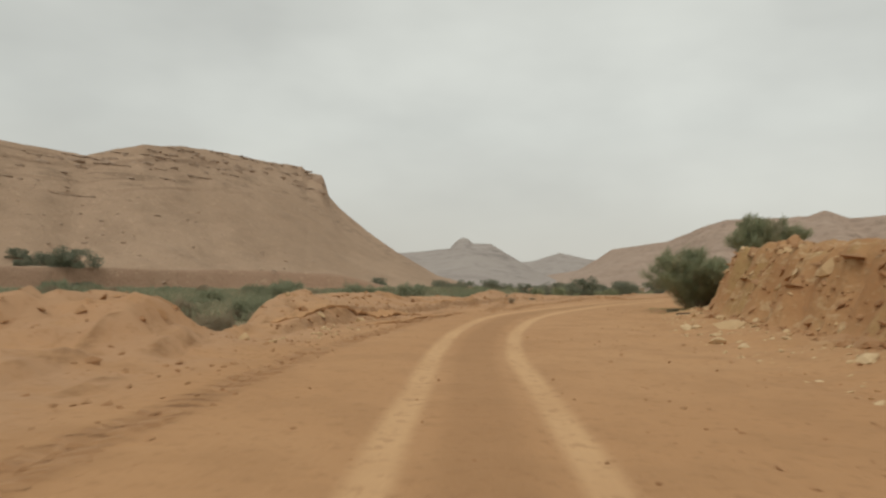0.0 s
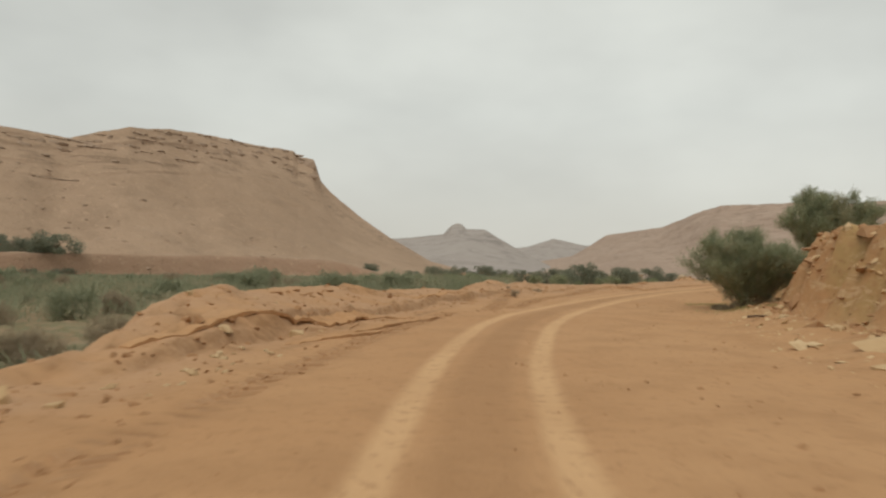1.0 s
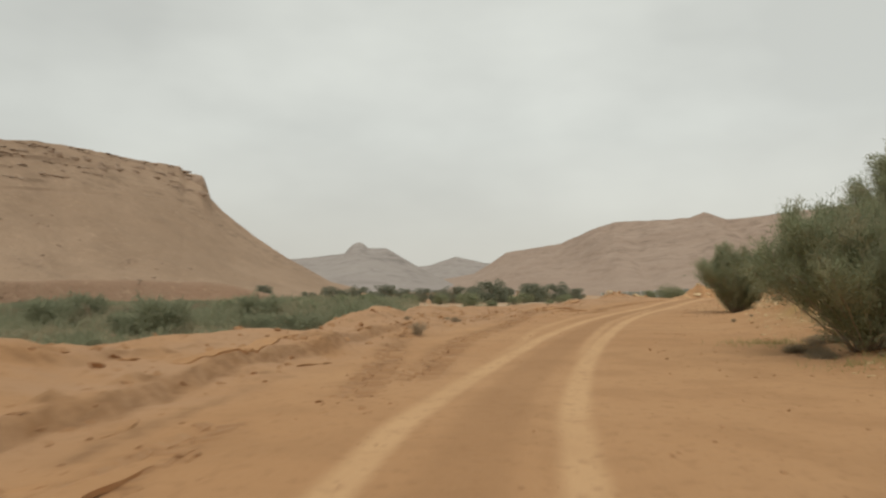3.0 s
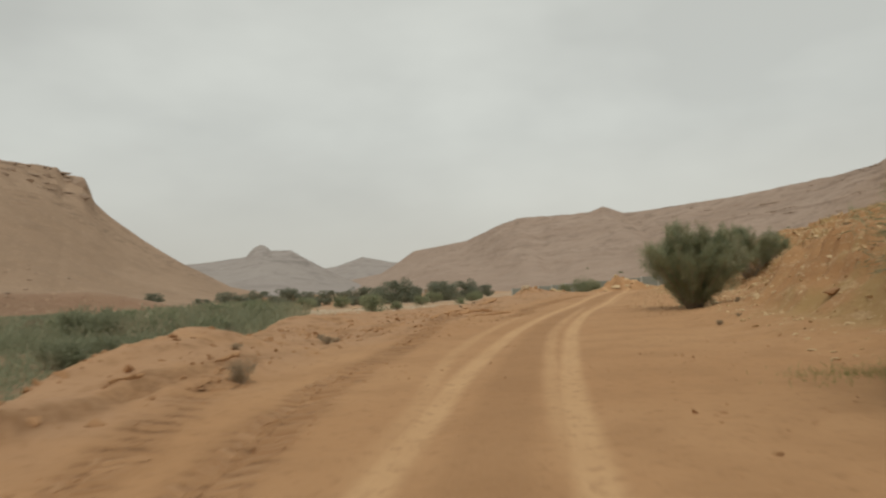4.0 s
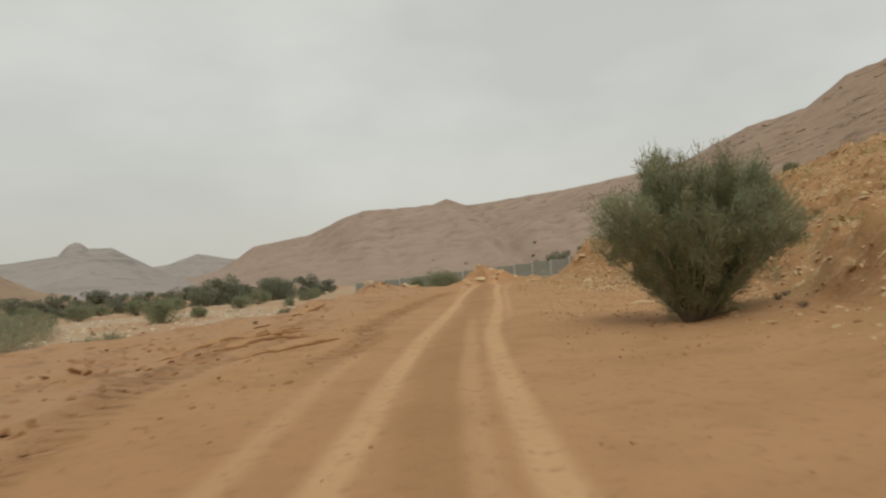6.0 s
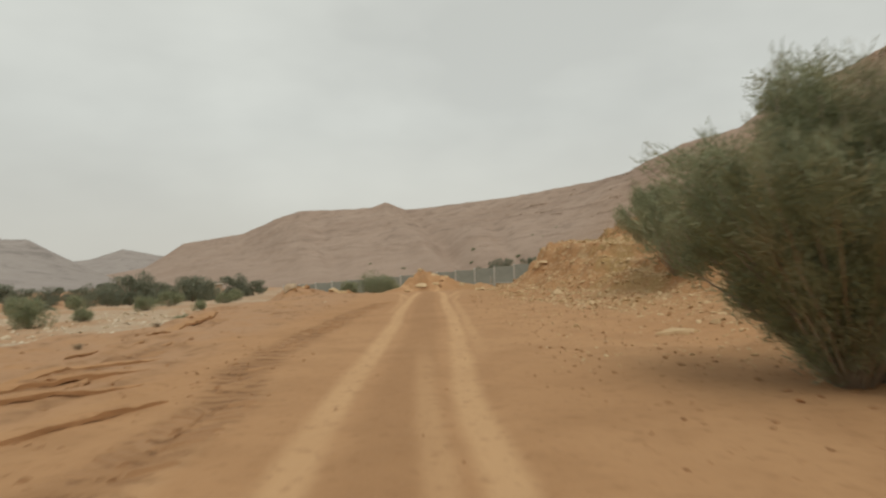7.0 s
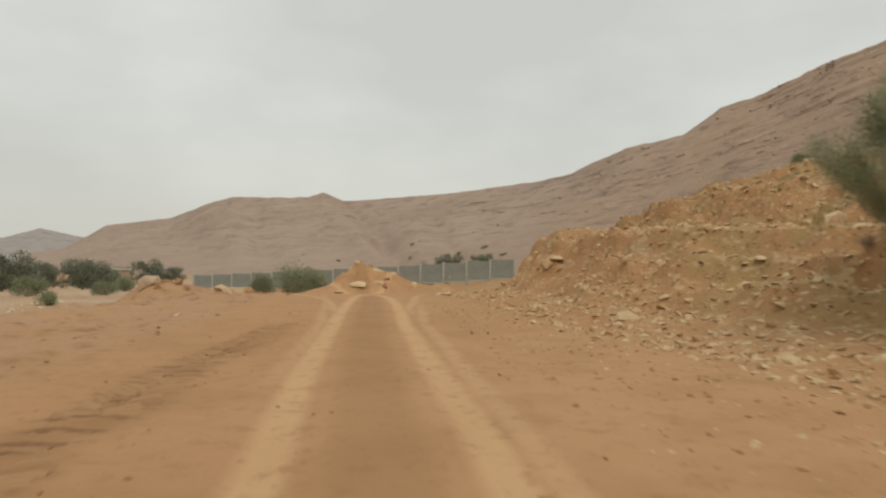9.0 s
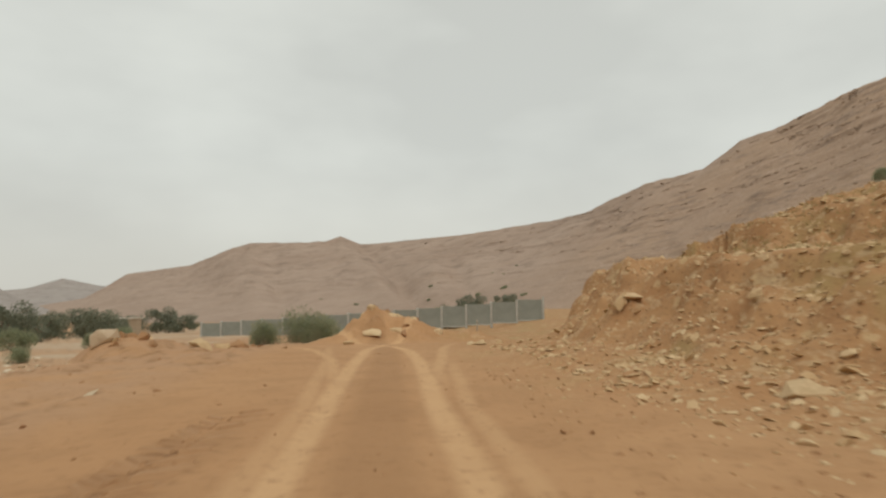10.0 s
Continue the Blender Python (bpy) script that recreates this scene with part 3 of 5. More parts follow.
tagged(grid_mesh("ground", _gx, _gy, _gz, _masks, M_GROUND), "reddish sandy desert ground with a worn dirt road", "ground", kind="structure")

# ---- mountains ----


SLOPES = {}


def massif(name, centre, ridge, foot, base, rim, material, label, rows=150, step=0.22, seed=0, back=1.5, bench=None, relief=1.0, creases=(), hardness=(0.54, 0.61, 7.5), level=14, bare=(0.1, 0.5), sandy=(400, 401)):
    """A hill seen as a long ridge round the valley: ridge and foot give, by bearing, how far and how high it stands."""
    az = np.arange(ridge[0][0], ridge[-1][0] + 1e-6, step)
    col = list(zip(*ridge))
    dist, elev = np.interp(az, col[0], col[1]), np.interp(az, col[0], col[2])
    fcol = list(zip(*foot))
    near = np.interp(az, fcol[0], fcol[1])
    top = 1.4 + dist * np.tan(np.radians(elev))
    u = np.r_[np.linspace(-0.08, 1, rows), np.linspace(1.02, back, 26)]
    uu, aa = np.meshgrid(u, az)
    dd, nn, tt = dist[:, None], near[:, None], top[:, None]
    r = nn + (dd - nn) * uu
    x, y = centre[0] + r * np.sin(np.radians(aa)), centre[1] + r * np.cos(np.radians(aa))
    v = np.clip(uu, 0, 1)
    prof = np.where(uu >= 0.995, 1.0, v ** 1.32)
    prof = np.where(uu > 1, 1 - 0.55 * (uu - 1) / (back - 1) - 0.25 * ((uu - 1) / (back - 1)) ** 2, prof)
    # the notches of the crest do not run down the flank
    pad = max(int(2.5 / step), 1)
    kern = np.hanning(2 * pad + 3)
    calm = np.convolve(np.pad(top, pad + 1, mode="edge"), kern / kern.sum(), mode="valid")
    blend = sstep(0.70, 0.97, uu)
    z = base + (calm[:, None] * (1 - blend) + tt * blend - base) * prof
    z = np.where(uu < 1, np.minimum(z, base + (tt - base) * np.clip(0.15 + 0.9 * v, 0, 1)), z)
    scale = (tt - base) * relief
    gl = np.abs(fbm(aa * dd / 220 * 0.35, uu * 1.5 + aa * 0.1, 3, seed) - 0.5) * 2
    gully = np.clip(1 - gl * 1.6, 0, 1) * sstep(0.05, 0.4, v) * (1 - sstep(0.80, 0.98, v))
    z = z - scale * 0.006 * gully
    for c_az, drift, c_w, depth in creases:
        line = aa - c_az - drift * (1 - v) ** 1.3 - 1.2 * c_w * (fbm(uu * 5, aa * 0.2, 3, seed + 31) - 0.5)
        z = z - scale * depth * np.exp(-((line / c_w) ** 2)) * sstep(0.02, 0.3, v) * (1 - sstep(0.85, 1.0, v))
        z = z + scale * depth * 0.8 * np.exp(-(((line + 2.2 * c_w) / (1.3 * c_w)) ** 2)) * sstep(0.02, 0.3, v) * (1 - sstep(0.7, 0.95, v))
    mid = sstep(0.03, 0.25, v) * (1 - 0.85 * sstep(0.93, 1.0, v))
    z = z + scale * mid * (0.10 * (fbm(x / 60, y / 60, 3, seed + 5) - 0.5) + 0.012 * (fbm(x / 7, y / 7, 3, seed + 7) - 0.5))
    z = z + scale * 0.018 * (fbm(x / 9, y / 9, 3, seed + 9) - 0.5) * sstep(0.85, 1, v)
    # level beds of harder rock: short overhangs, shade painted as dark bands, paler shelves
    wide = max(int(level / step), 1)
    kern = np.hanning(2 * wide + 3)
    ref = np.convolve(np.pad(top, wide + 1, mode="edge"), kern / kern.sum(), mode="valid")[:, None]
    h = (z - base) / (ref - base)
    h = h + 0.02 * (fbm(x / 70, y / 70, 3, seed + 3) - 0.5)
    arc = np.radians(aa) * r
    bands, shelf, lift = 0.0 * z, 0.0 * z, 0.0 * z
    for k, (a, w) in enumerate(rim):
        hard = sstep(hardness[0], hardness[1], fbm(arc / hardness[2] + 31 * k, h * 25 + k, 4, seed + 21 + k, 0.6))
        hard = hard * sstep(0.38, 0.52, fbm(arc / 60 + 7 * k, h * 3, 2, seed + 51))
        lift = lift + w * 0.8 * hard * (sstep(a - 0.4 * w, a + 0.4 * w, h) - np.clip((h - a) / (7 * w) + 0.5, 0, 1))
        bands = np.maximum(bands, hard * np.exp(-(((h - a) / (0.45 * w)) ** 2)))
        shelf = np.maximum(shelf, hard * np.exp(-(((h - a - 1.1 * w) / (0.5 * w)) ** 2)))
    inside = (uu > 0) & (uu < 1)
    z = np.where(inside, z + lift * (ref - base) * (1 - sstep(0.93, 1.0, v)), z)
    bands, shelf = bands * inside, shelf * inside
    z = np.where(uu < 0, base + uu * 30, z)
    if bench:
        # a river terrace with a steep earth bank in front of the slope
        lift, lo, hi = bench
        fade = 1 - sstep(hi, hi + 9, aa)
        z = np.maximum(z, base + lift * fade * sstep(0.0, 0.035, uu + 0.010 * (fbm(x / 14, y / 14, 3, seed + 11) - 0.5)) + 0.02 * scale * fbm(x / 20, y / 20, 2, seed + 13) - 0.6)
    earth = sstep(-0.01, 0.004, uu) * (1 - sstep(0.026, 0.040, uu + 0.010 * (fbm(x / 14, y / 14, 3, seed + 11) - 0.5))) * (1.0 if bench else 0.0)
    rocky = np.clip(sstep(*bare, h) * inside + 0.15, 0, 1)
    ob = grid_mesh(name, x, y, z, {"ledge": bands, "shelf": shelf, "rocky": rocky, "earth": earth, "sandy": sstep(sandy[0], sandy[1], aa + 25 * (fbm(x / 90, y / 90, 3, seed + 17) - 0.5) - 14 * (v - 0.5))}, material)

    def height(px, py):
        b = math.degrees(math.atan2(px - centre[0], py - centre[1]))
        k = min(max(int(round((b - az[0]) / step)), 0), len(az) - 1)
        rr = math.hypot(px - centre[0], py - centre[1])
        return float(np.interp(rr, r[k], z[k]))

    SLOPES[name] = height
    return tagged(ob, label, "mountain", kind="structure")


massif("mesa", (7.3, 9.3),
       [(-104, 300, 8.6), (-79, 310, 10.1), (-59, 330, 10.4), (-46, 350, 9.9), (-37, 368, 9.3), (-34.1, 376, 9.08), (-31.5, 385, 8.78), (-29.6, 392, 9.44), (-27.5, 400, 10.0),
        (-24.8, 425, 10.12), (-21.3, 460, 9.87), (-18.2, 495, 9.44), (-15.2, 532, 9.2), (-14.7, 538, 8.68), (-13.5, 543, 8.58), (-13.15, 543, 7.65), (-12.9, 543, 6.8),
        (-12.0, 545, 5.89), (-9.6, 548, 3.96), (-7.15, 550, 2.33), (-5.2, 552, 1.26), (-3.5, 555, 0.3), (-1, 555, -0.3)],
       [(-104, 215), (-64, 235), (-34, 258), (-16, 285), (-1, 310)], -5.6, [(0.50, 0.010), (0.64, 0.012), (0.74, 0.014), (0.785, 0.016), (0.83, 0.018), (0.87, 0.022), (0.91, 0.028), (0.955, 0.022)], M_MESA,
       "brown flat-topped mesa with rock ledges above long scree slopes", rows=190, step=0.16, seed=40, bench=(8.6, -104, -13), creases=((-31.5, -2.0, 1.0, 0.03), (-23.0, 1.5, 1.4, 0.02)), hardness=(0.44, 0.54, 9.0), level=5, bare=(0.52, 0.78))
# butte and far hill carry the distance haze in their rock colour
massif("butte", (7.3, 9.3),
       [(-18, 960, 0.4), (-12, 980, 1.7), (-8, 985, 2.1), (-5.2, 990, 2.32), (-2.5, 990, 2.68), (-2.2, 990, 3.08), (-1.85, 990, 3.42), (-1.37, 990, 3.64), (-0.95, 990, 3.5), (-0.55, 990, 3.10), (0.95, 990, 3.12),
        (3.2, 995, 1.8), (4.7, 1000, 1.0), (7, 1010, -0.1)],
       [(-18, 600), (7, 590)], -5.0, [(0.72, 0.03), (0.88, 0.03)], M_HAZED_ROCK, "hazy distant butte with a rocky knob on top", rows=70, step=0.1, seed=60)
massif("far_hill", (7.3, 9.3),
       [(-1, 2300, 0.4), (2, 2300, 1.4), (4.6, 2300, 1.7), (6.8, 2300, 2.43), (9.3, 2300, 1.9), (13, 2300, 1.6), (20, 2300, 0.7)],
       [(-1, 1600), (20, 1560)], -5.0, [(0.80, 0.04)], M_HAZED_ROCK, "hazy rounded hill far up the valley", rows=50, step=0.15, seed=80)
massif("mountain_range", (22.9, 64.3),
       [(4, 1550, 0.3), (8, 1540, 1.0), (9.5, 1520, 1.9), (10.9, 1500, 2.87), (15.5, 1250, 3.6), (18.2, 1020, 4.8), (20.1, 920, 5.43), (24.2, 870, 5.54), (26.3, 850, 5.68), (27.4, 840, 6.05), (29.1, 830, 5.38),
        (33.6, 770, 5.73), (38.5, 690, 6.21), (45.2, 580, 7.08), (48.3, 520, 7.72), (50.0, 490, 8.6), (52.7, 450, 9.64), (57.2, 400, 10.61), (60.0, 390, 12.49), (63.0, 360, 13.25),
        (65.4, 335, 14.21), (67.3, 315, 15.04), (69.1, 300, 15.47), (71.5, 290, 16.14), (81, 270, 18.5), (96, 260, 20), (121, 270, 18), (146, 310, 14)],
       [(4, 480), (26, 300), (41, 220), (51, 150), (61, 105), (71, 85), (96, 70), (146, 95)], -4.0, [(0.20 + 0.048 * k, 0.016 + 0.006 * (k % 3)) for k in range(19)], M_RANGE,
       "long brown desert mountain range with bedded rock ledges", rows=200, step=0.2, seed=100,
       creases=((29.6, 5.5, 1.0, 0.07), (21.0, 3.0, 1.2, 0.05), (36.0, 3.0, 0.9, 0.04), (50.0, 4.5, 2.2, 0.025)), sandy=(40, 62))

# ---- helpers for things ----


def mesh_from(name, verts, faces, materials, smooth=False):
    me = bpy.data.meshes.new(name)
    me.from_pydata([tuple(v) for v in verts], [], [tuple(f) for f in faces])
    for m in materials:
        me.materials.append(m)
    if smooth:
        me.polygons.foreach_set("use_smooth", np.ones(len(me.polygons), dtype=bool))
    me.update()
    return me


def part(name, me, parent, label=""):
    ob = new(name, me)
    ob.parent = parent
    return tagged(ob, label) if label else ob


def quads_mesh(name, corners, material):
    """Loose quads, an array of shape (count, 4, 3)."""
    n = len(corners)
    me = bpy.data.meshes.new(name)
    me.vertices.add(n * 4)
    me.vertices.foreach_set("co", corners.reshape(-1).astype(np.float32))
    me.loops.add(n * 4)
    me.loops.foreach_set("vertex_index", np.arange(n * 4, dtype=np.int32))
    me.polygons.add(n)
    me.polygons.foreach_set("loop_start", (np.arange(n) * 4).astype(np.int32))
    me.update(calc_edges=True)
    me.materials.append(material)
    return me


def blades(base, way, length, width, rng):
    """Narrow leaves: a tapering quad for each base point."""
    side = np.cross(way, rng.normal(size=way.shape))
    side /= np.linalg.norm(side, axis=1)[:, None] + 1e-9
    tip = base + way * length[:, None]
    w = width[:, None]
    return np.stack([base - side * w, base + side * w, tip + side * w * 0.35, tip - side * w * 0.35], 1)


def tube(points, radii, sides=5):
    """Vertices and faces of a tapered, bent tube."""
    verts, faces = [], []
    for k, p in enumerate(points):
        d = np.asarray(points[min(k + 1, len(points) - 1)]) - np.asarray(points[max(k - 1, 0)])
        d = d / (np.linalg.norm(d) + 1e-9)
        a = np.cross(d, (0.31, 0.95, 0.1))
        a /= np.linalg.norm(a)
        b = np.cross(d, a)
        for q in range(sides):
            t = 2 * math.pi * q / sides
            verts.append(np.asarray(p) + radii[k] * (a * math.cos(t) + b * math.sin(t)))
    for k in range(len(points) - 1):
        for q in range(sides):
            r = (q + 1) % sides
            faces.append((k * sides + q, k * sides + r, (k + 1) * sides + r, (k + 1) * sides + q))
    faces.append(tuple(range(sides))[::-1])
    faces.append(tuple((len(points) - 1) * sides + q for q in range(sides)))
    return verts, faces


def join(pieces):
    verts, faces = [], []
    for v, f in pieces:
        k = len(verts)
        verts.extend(v)
        faces.extend(tuple(i + k for i in face) for face in f)
    return verts, faces


def broom(name, label, width, height, stems, leaves, seed, material=M_BROOM, leaf=(0.13, 0.006), low=0.30, flat=0.75, twig=0.45, round_=0.30):
    """A broom-like desert bush: stems fan out of one root, fork into thin twigs and end in fine leaf sprays."""
    rng = np.random.RandomState(seed)
    bush = tagged(new(name), label, "bush")
    lines, extra, base, way, size = [], [], [], [], []
    for k in range(stems):
        turn = 2 * math.pi * (k + rng.rand() * 0.8) / stems * (1 if k % 2 else 1.618)
        out = math.sqrt((k + 0.5) / stems) if stems > 12 else rng.rand() ** 0.5
        reach = (width / 2 - twig * 0.45) * out * (0.88 + 0.2 * rng.rand())
        top = (height - twig * 0.4) * (1 - (1 - flat) * out**2.4) * (0.84 + 0.2 * rng.rand())
        u = np.linspace(0, 1, 8)
        bend = 0.85 + 0.45 * rng.rand()
        r = reach * u**bend
        wig = np.cumsum(rng.normal(size=(8, 2)) * 0.04 * height / 3, axis=0) * u[:, None]
        pts = np.stack([0.03 * width * math.cos(turn) + r * math.cos(turn) + wig[:, 0], 0.03 * width * math.sin(turn) + r * math.sin(turn) + wig[:, 1], top * u ** (1.0 - round_ * out * 0.5) - 0.12 * (1 - u)], 1)
        lines.append(pts)
        if k < 14:
            v, f = tube(pts, np.linspace(0.034, 0.007, 8) * height / 3)
            part("branch", mesh_from("branch", v, f, [M_BARK], True), bush)
        else:
            extra.append(tube(pts, np.linspace(0.020, 0.005, 8) * height / 3, 4))
    per = max(leaves // (stems * 16), 4)
    for p in lines:
        for q in range(16):
            t = low + (1 - low) * rng.rand() ** 0.75
            i = min(int(t * 7), 6)
            a = p[i] + (p[i + 1] - p[i]) * (t * 7 - i)
            run = (p[i + 1] - p[i]) / np.linalg.norm(p[i + 1] - p[i])
            d = run * 0.7 + np.array([0, 0, 0.35]) + rng.normal(size=3) * 0.42
            d /= np.linalg.norm(d)
            ln = twig * (0.5 + 0.6 * rng.rand())
            if q < 7 and twig > 0.2:
                extra.append(tube([a, a + d * ln * 0.5 + rng.normal(size=3) * 0.02, a + d * ln], [0.006, 0.004, 0.002], 3))
            w = rng.rand(per) ** 0.8
            base.append(a + d * (ln * w)[:, None] + np.clip(rng.normal(size=(per, 3)), -1.5, 1.5) * 0.07 * twig / 0.45)
            dd = d * 0.75 + rng.normal(size=(per, 3)) * 0.42
            way.append(dd / np.linalg.norm(dd, axis=1)[:, None])
            size.append(leaf[0] * (0.5 + 0.8 * rng.rand(per)))
    base, way, size = np.concatenate(base), np.concatenate(way), np.concatenate(size)
    keep = base[:, 2] > 0.06
    base, way, size = base[keep], way[keep], size[keep]
    v, f = join(extra)
    part("brushwood", mesh_from("brushwood", v, f, [M_BARK], True), bush)
    part("foliage", quads_mesh("foliage", blades(base, way, size, leaf[1] * (0.7 + 0.6 * rng.rand(len(base))), rng), material), bush)
    return bush


def mound(name, label, width, height, leaves, seed, material, leaf=(0.22, 0.03)):
    """A rounded shrub that is leafy down to the ground: uneven clumps over a few woody stems."""
    rng = np.random.RandomState(seed)
    bush = tagged(new(name), label, "bush")
    stems, base, way = [], [], []
    for k in range(16):
        a, r = 2 * math.pi * rng.rand(), math.sqrt(rng.rand()) * width * 0.36
        c = np.array([math.cos(a) * r, math.sin(a) * r, height * (0.30 + 0.35 * rng.rand()) * (1 - 0.5 * (r / (width * 0.5)) ** 2)])
        stems.append(tube([(0, 0, -0.1), c * 0.5 + rng.normal(size=3) * 0.04, c], [0.03, 0.02, 0.01], 4))
        size = np.array([width * 0.19, width * 0.19, height * 0.34]) * (0.7 + 0.5 * rng.rand())
        d = rng.normal(size=(leaves // 16, 3))
        d /= np.linalg.norm(d, axis=1)[:, None]
        base.append(c + d * size * (0.35 + 0.65 * rng.rand(len(d)))[:, None])
        w = d * 0.6 + rng.normal(size=d.shape) * 0.5 + np.array([0, 0, 0.3])
        way.append(w / np.linalg.norm(w, axis=1)[:, None])
    base, way = np.concatenate(base), np.concatenate(way)
    base[:, 2] = np.maximum(base[:, 2], 0.02)
    part("brushwood", mesh_from("brushwood", *join(stems), [M_BARK], True), bush)
    part("foliage", quads_mesh("foliage", blades(base, way, leaf[0] * (0.5 + 0.8 * rng.rand(len(base))), np.full(len(base), leaf[1]), rng), material), bush)
    return bush


def tree(name, label, width, height, seed, leaves=5200, material=M_TREE):
    """A low desert acacia: short forked trunk under an uneven crown of leaf clumps."""
    rng = np.random.RandomState(seed)
    ob = tagged(new(name), label, "tree")
    limbs, tips = [], []
    fork = height * 0.22
    trunk = tube([(0, 0, -0.3), (0.05, 0, fork * 0.5), (0.02, 0.05, fork), (0.1, -0.05, height * 0.5)], [0.20, 0.15, 0.12, 0.06])
    for k in range(6):
        a = 2 * math.pi * (k + rng.rand()) / 6
        e = np.array([math.cos(a) * width * 0.36, math.sin(a) * width * 0.36, height * (0.5 + 0.25 * rng.rand())])
        b = np.array([0.02, 0.05, fork * (0.7 + 0.5 * rng.rand())])
        limbs.append(tube([b, b * 0.4 + e * 0.6 + (0, 0, 0.12 * height), e], [0.09, 0.06, 0.03], 4))
        tips.append(e)
    part("trunk", mesh_from("trunk", *join([trunk] + limbs), [M_BARK], True), ob)
    clumps = []
    for k in range(34):
        a, r = 2 * math.pi * rng.rand(), math.sqrt(rng.rand()) * width * 0.44
        zc = height * (0.12 + 0.68 * rng.rand() * (1 - 0.5 * (r / (width * 0.5)) ** 2))
        clumps.append((math.cos(a) * r, math.sin(a) * r, zc, width * (0.09 + 0.08 * rng.rand())))
    clumps = np.array(clumps)
    pick = rng.randint(0, len(clumps), leaves)
    d = rng.normal(size=(leaves, 3))
    d /= np.linalg.norm(d, axis=1)[:, None]
    c = clumps[pick]
    base = c[:, :3] + d * (c[:, 3] * (0.45 + 0.6 * rng.rand(leaves)))[:, None] * np.array([1.15, 1.15, 0.75])
    way = d * 0.6 + rng.normal(size=(leaves, 3)) * 0.6
    way /= np.linalg.norm(way, axis=1)[:, None]
    part("crown", quads_mesh("crown", blades(base, way, (0.025 + 0.025 * rng.rand(leaves)) * width, np.full(leaves, 0.009 * width), rng), material), ob)
    return ob


def rest(ob, x, y, turn=0.0, scale=1.0, sink=0.05, z=None):
    zz = land_z(x, y) if z is None else z
    ob.matrix_basis = Matrix.LocRotScale((x, y, zz - sink), Euler((0, 0, turn)), (scale, scale, scale))
    return ob


def again(ob, x, y, turn=0.0, scale=1.0, sink=0.05, z=None, squash=1.0):
    zz = land_z(x, y) if z is None else z
    return copy_thing(ob, Matrix.LocRotScale((x, y, zz - sink), Euler((0, 0, turn)), (scale, scale, scale * squash)))


# ---- bushes beside the road ----
rest(broom("bush", "large dark green broom bush fanning out beside the cut bank", 4.3, 2.85, 78, 116000, 3, leaf=(0.11, 0.0065), low=0.12, flat=0.58, twig=0.55), 17.25, 40.85, 0.4)
rest(broom("bush", "tall wide dark green bush behind the end of the earth bank", 4.2, 3.4, 80, 130000, 5, leaf=(0.12, 0.0072), low=0.18, flat=0.62, twig=0.55), 22.1, 44.7, 1.1, sink=0.2)
rest(broom("bush", "big upright green broom bush at the road's edge", 4.15, 3.25, 116, 150000, 8, leaf=(0.11, 0.0062), low=0.09, flat=0.60, twig=0.5, round_=0.18), 24.9, 59.0, 2.0)
rest(broom("bush", "green bowl-shaped bush with bare pale stems on the stony slope", 4.7, 3.0, 60, 78000, 13, leaf=(0.10, 0.0055), low=0.40, flat=0.58, round_=0.35, twig=0.5), 35.9, 69.8, 0.7)
rest(mound("bush", "rounded dark green bush below the road", 4.6, 3.1, 8500, 17, M_BROOM, leaf=(0.20, 0.02)), 45.4, 110.0, 0.3, sink=0.45)
rest(mound("bush", "small upright dark green bush", 1.9, 2.2, 2800, 19, M_BROOM, leaf=(0.18, 0.018)), 41.6, 108.6, 0.3, sink=0.45)

# ---- trees of the valley ----
TREE_KINDS = []
for k, (w, h) in enumerate(((8.5, 6.4), (7.2, 6.2), (9.5, 6.8), (6.4, 5.4))):
    ob = tree("tree", "dark green desert acacia on the valley floor", w, h, 200 + k)
    tagged(ob, group="acacias along the valley")
    TREE_KINDS.append(ob)


def bearing(x0, y0, az, dist):
    return x0 + dist * math.sin(radians(az)), y0 + dist * math.cos(radians(az))


_first = set()
# bearing and distance from the middle of the road, kind, size
TREES = [(-7.5, 215, 1, 0.6), (-4.2, 222, 2, 0.6), (-1.4, 215, 1, 0.7), (1.2, 232, 3, 0.8), (4.4, 238, 1, 0.75), (-5.5, 205, 3, 0.8), (-2.6, 235, 0, 0.8), (-0.4, 240, 3, 0.9), (2.8, 225, 2, 0.75), (5.9, 226, 2, 0.85), (8.4, 240, 0, 0.9), (10.6, 232, 1, 0.95), (12.8, 240, 2, 0.9), (15.0, 226, 0, 1.0), (16.8, 222, 2, 0.9)]
for az, dist, kind, size in TREES:
    x, y = bearing(13.5, 47, az, dist)
    if kind not in _first:
        _first.add(kind)
        rest(TREE_KINDS[kind], x, y, az, size * (1.45 if az < 6 else 1.15))
    else:
        again(TREE_KINDS[kind], x, y, az * 1.7, size * (1.45 if az < 6 else 1.15))
for x, y, kind, size in ((32, 170, 0, 0.85), (37.5, 184, 1, 1.0), (41, 168, 3, 0.85), (46, 186, 2, 0.95), (34, 203, 3, 0.95), (51, 207, 1, 0.95), (28.5, 166, 3, 0.6), (44, 172, 3, 0.5), (27, 192, 1, 0.6), (16.5, 192, 3, 0.6), (21, 172, 3, 0.3), (10, 205, 0, 0.55), (5, 220, 1, 0.6)):
    again(TREE_KINDS[kind], x, y, x, size)
# on the terrace and at the foot of the mesa
again(TREE_KINDS[2], -41, 331, 0.5, 1.0, z=SLOPES["mesa"](-41, 331), sink=0.6, squash=0.85)
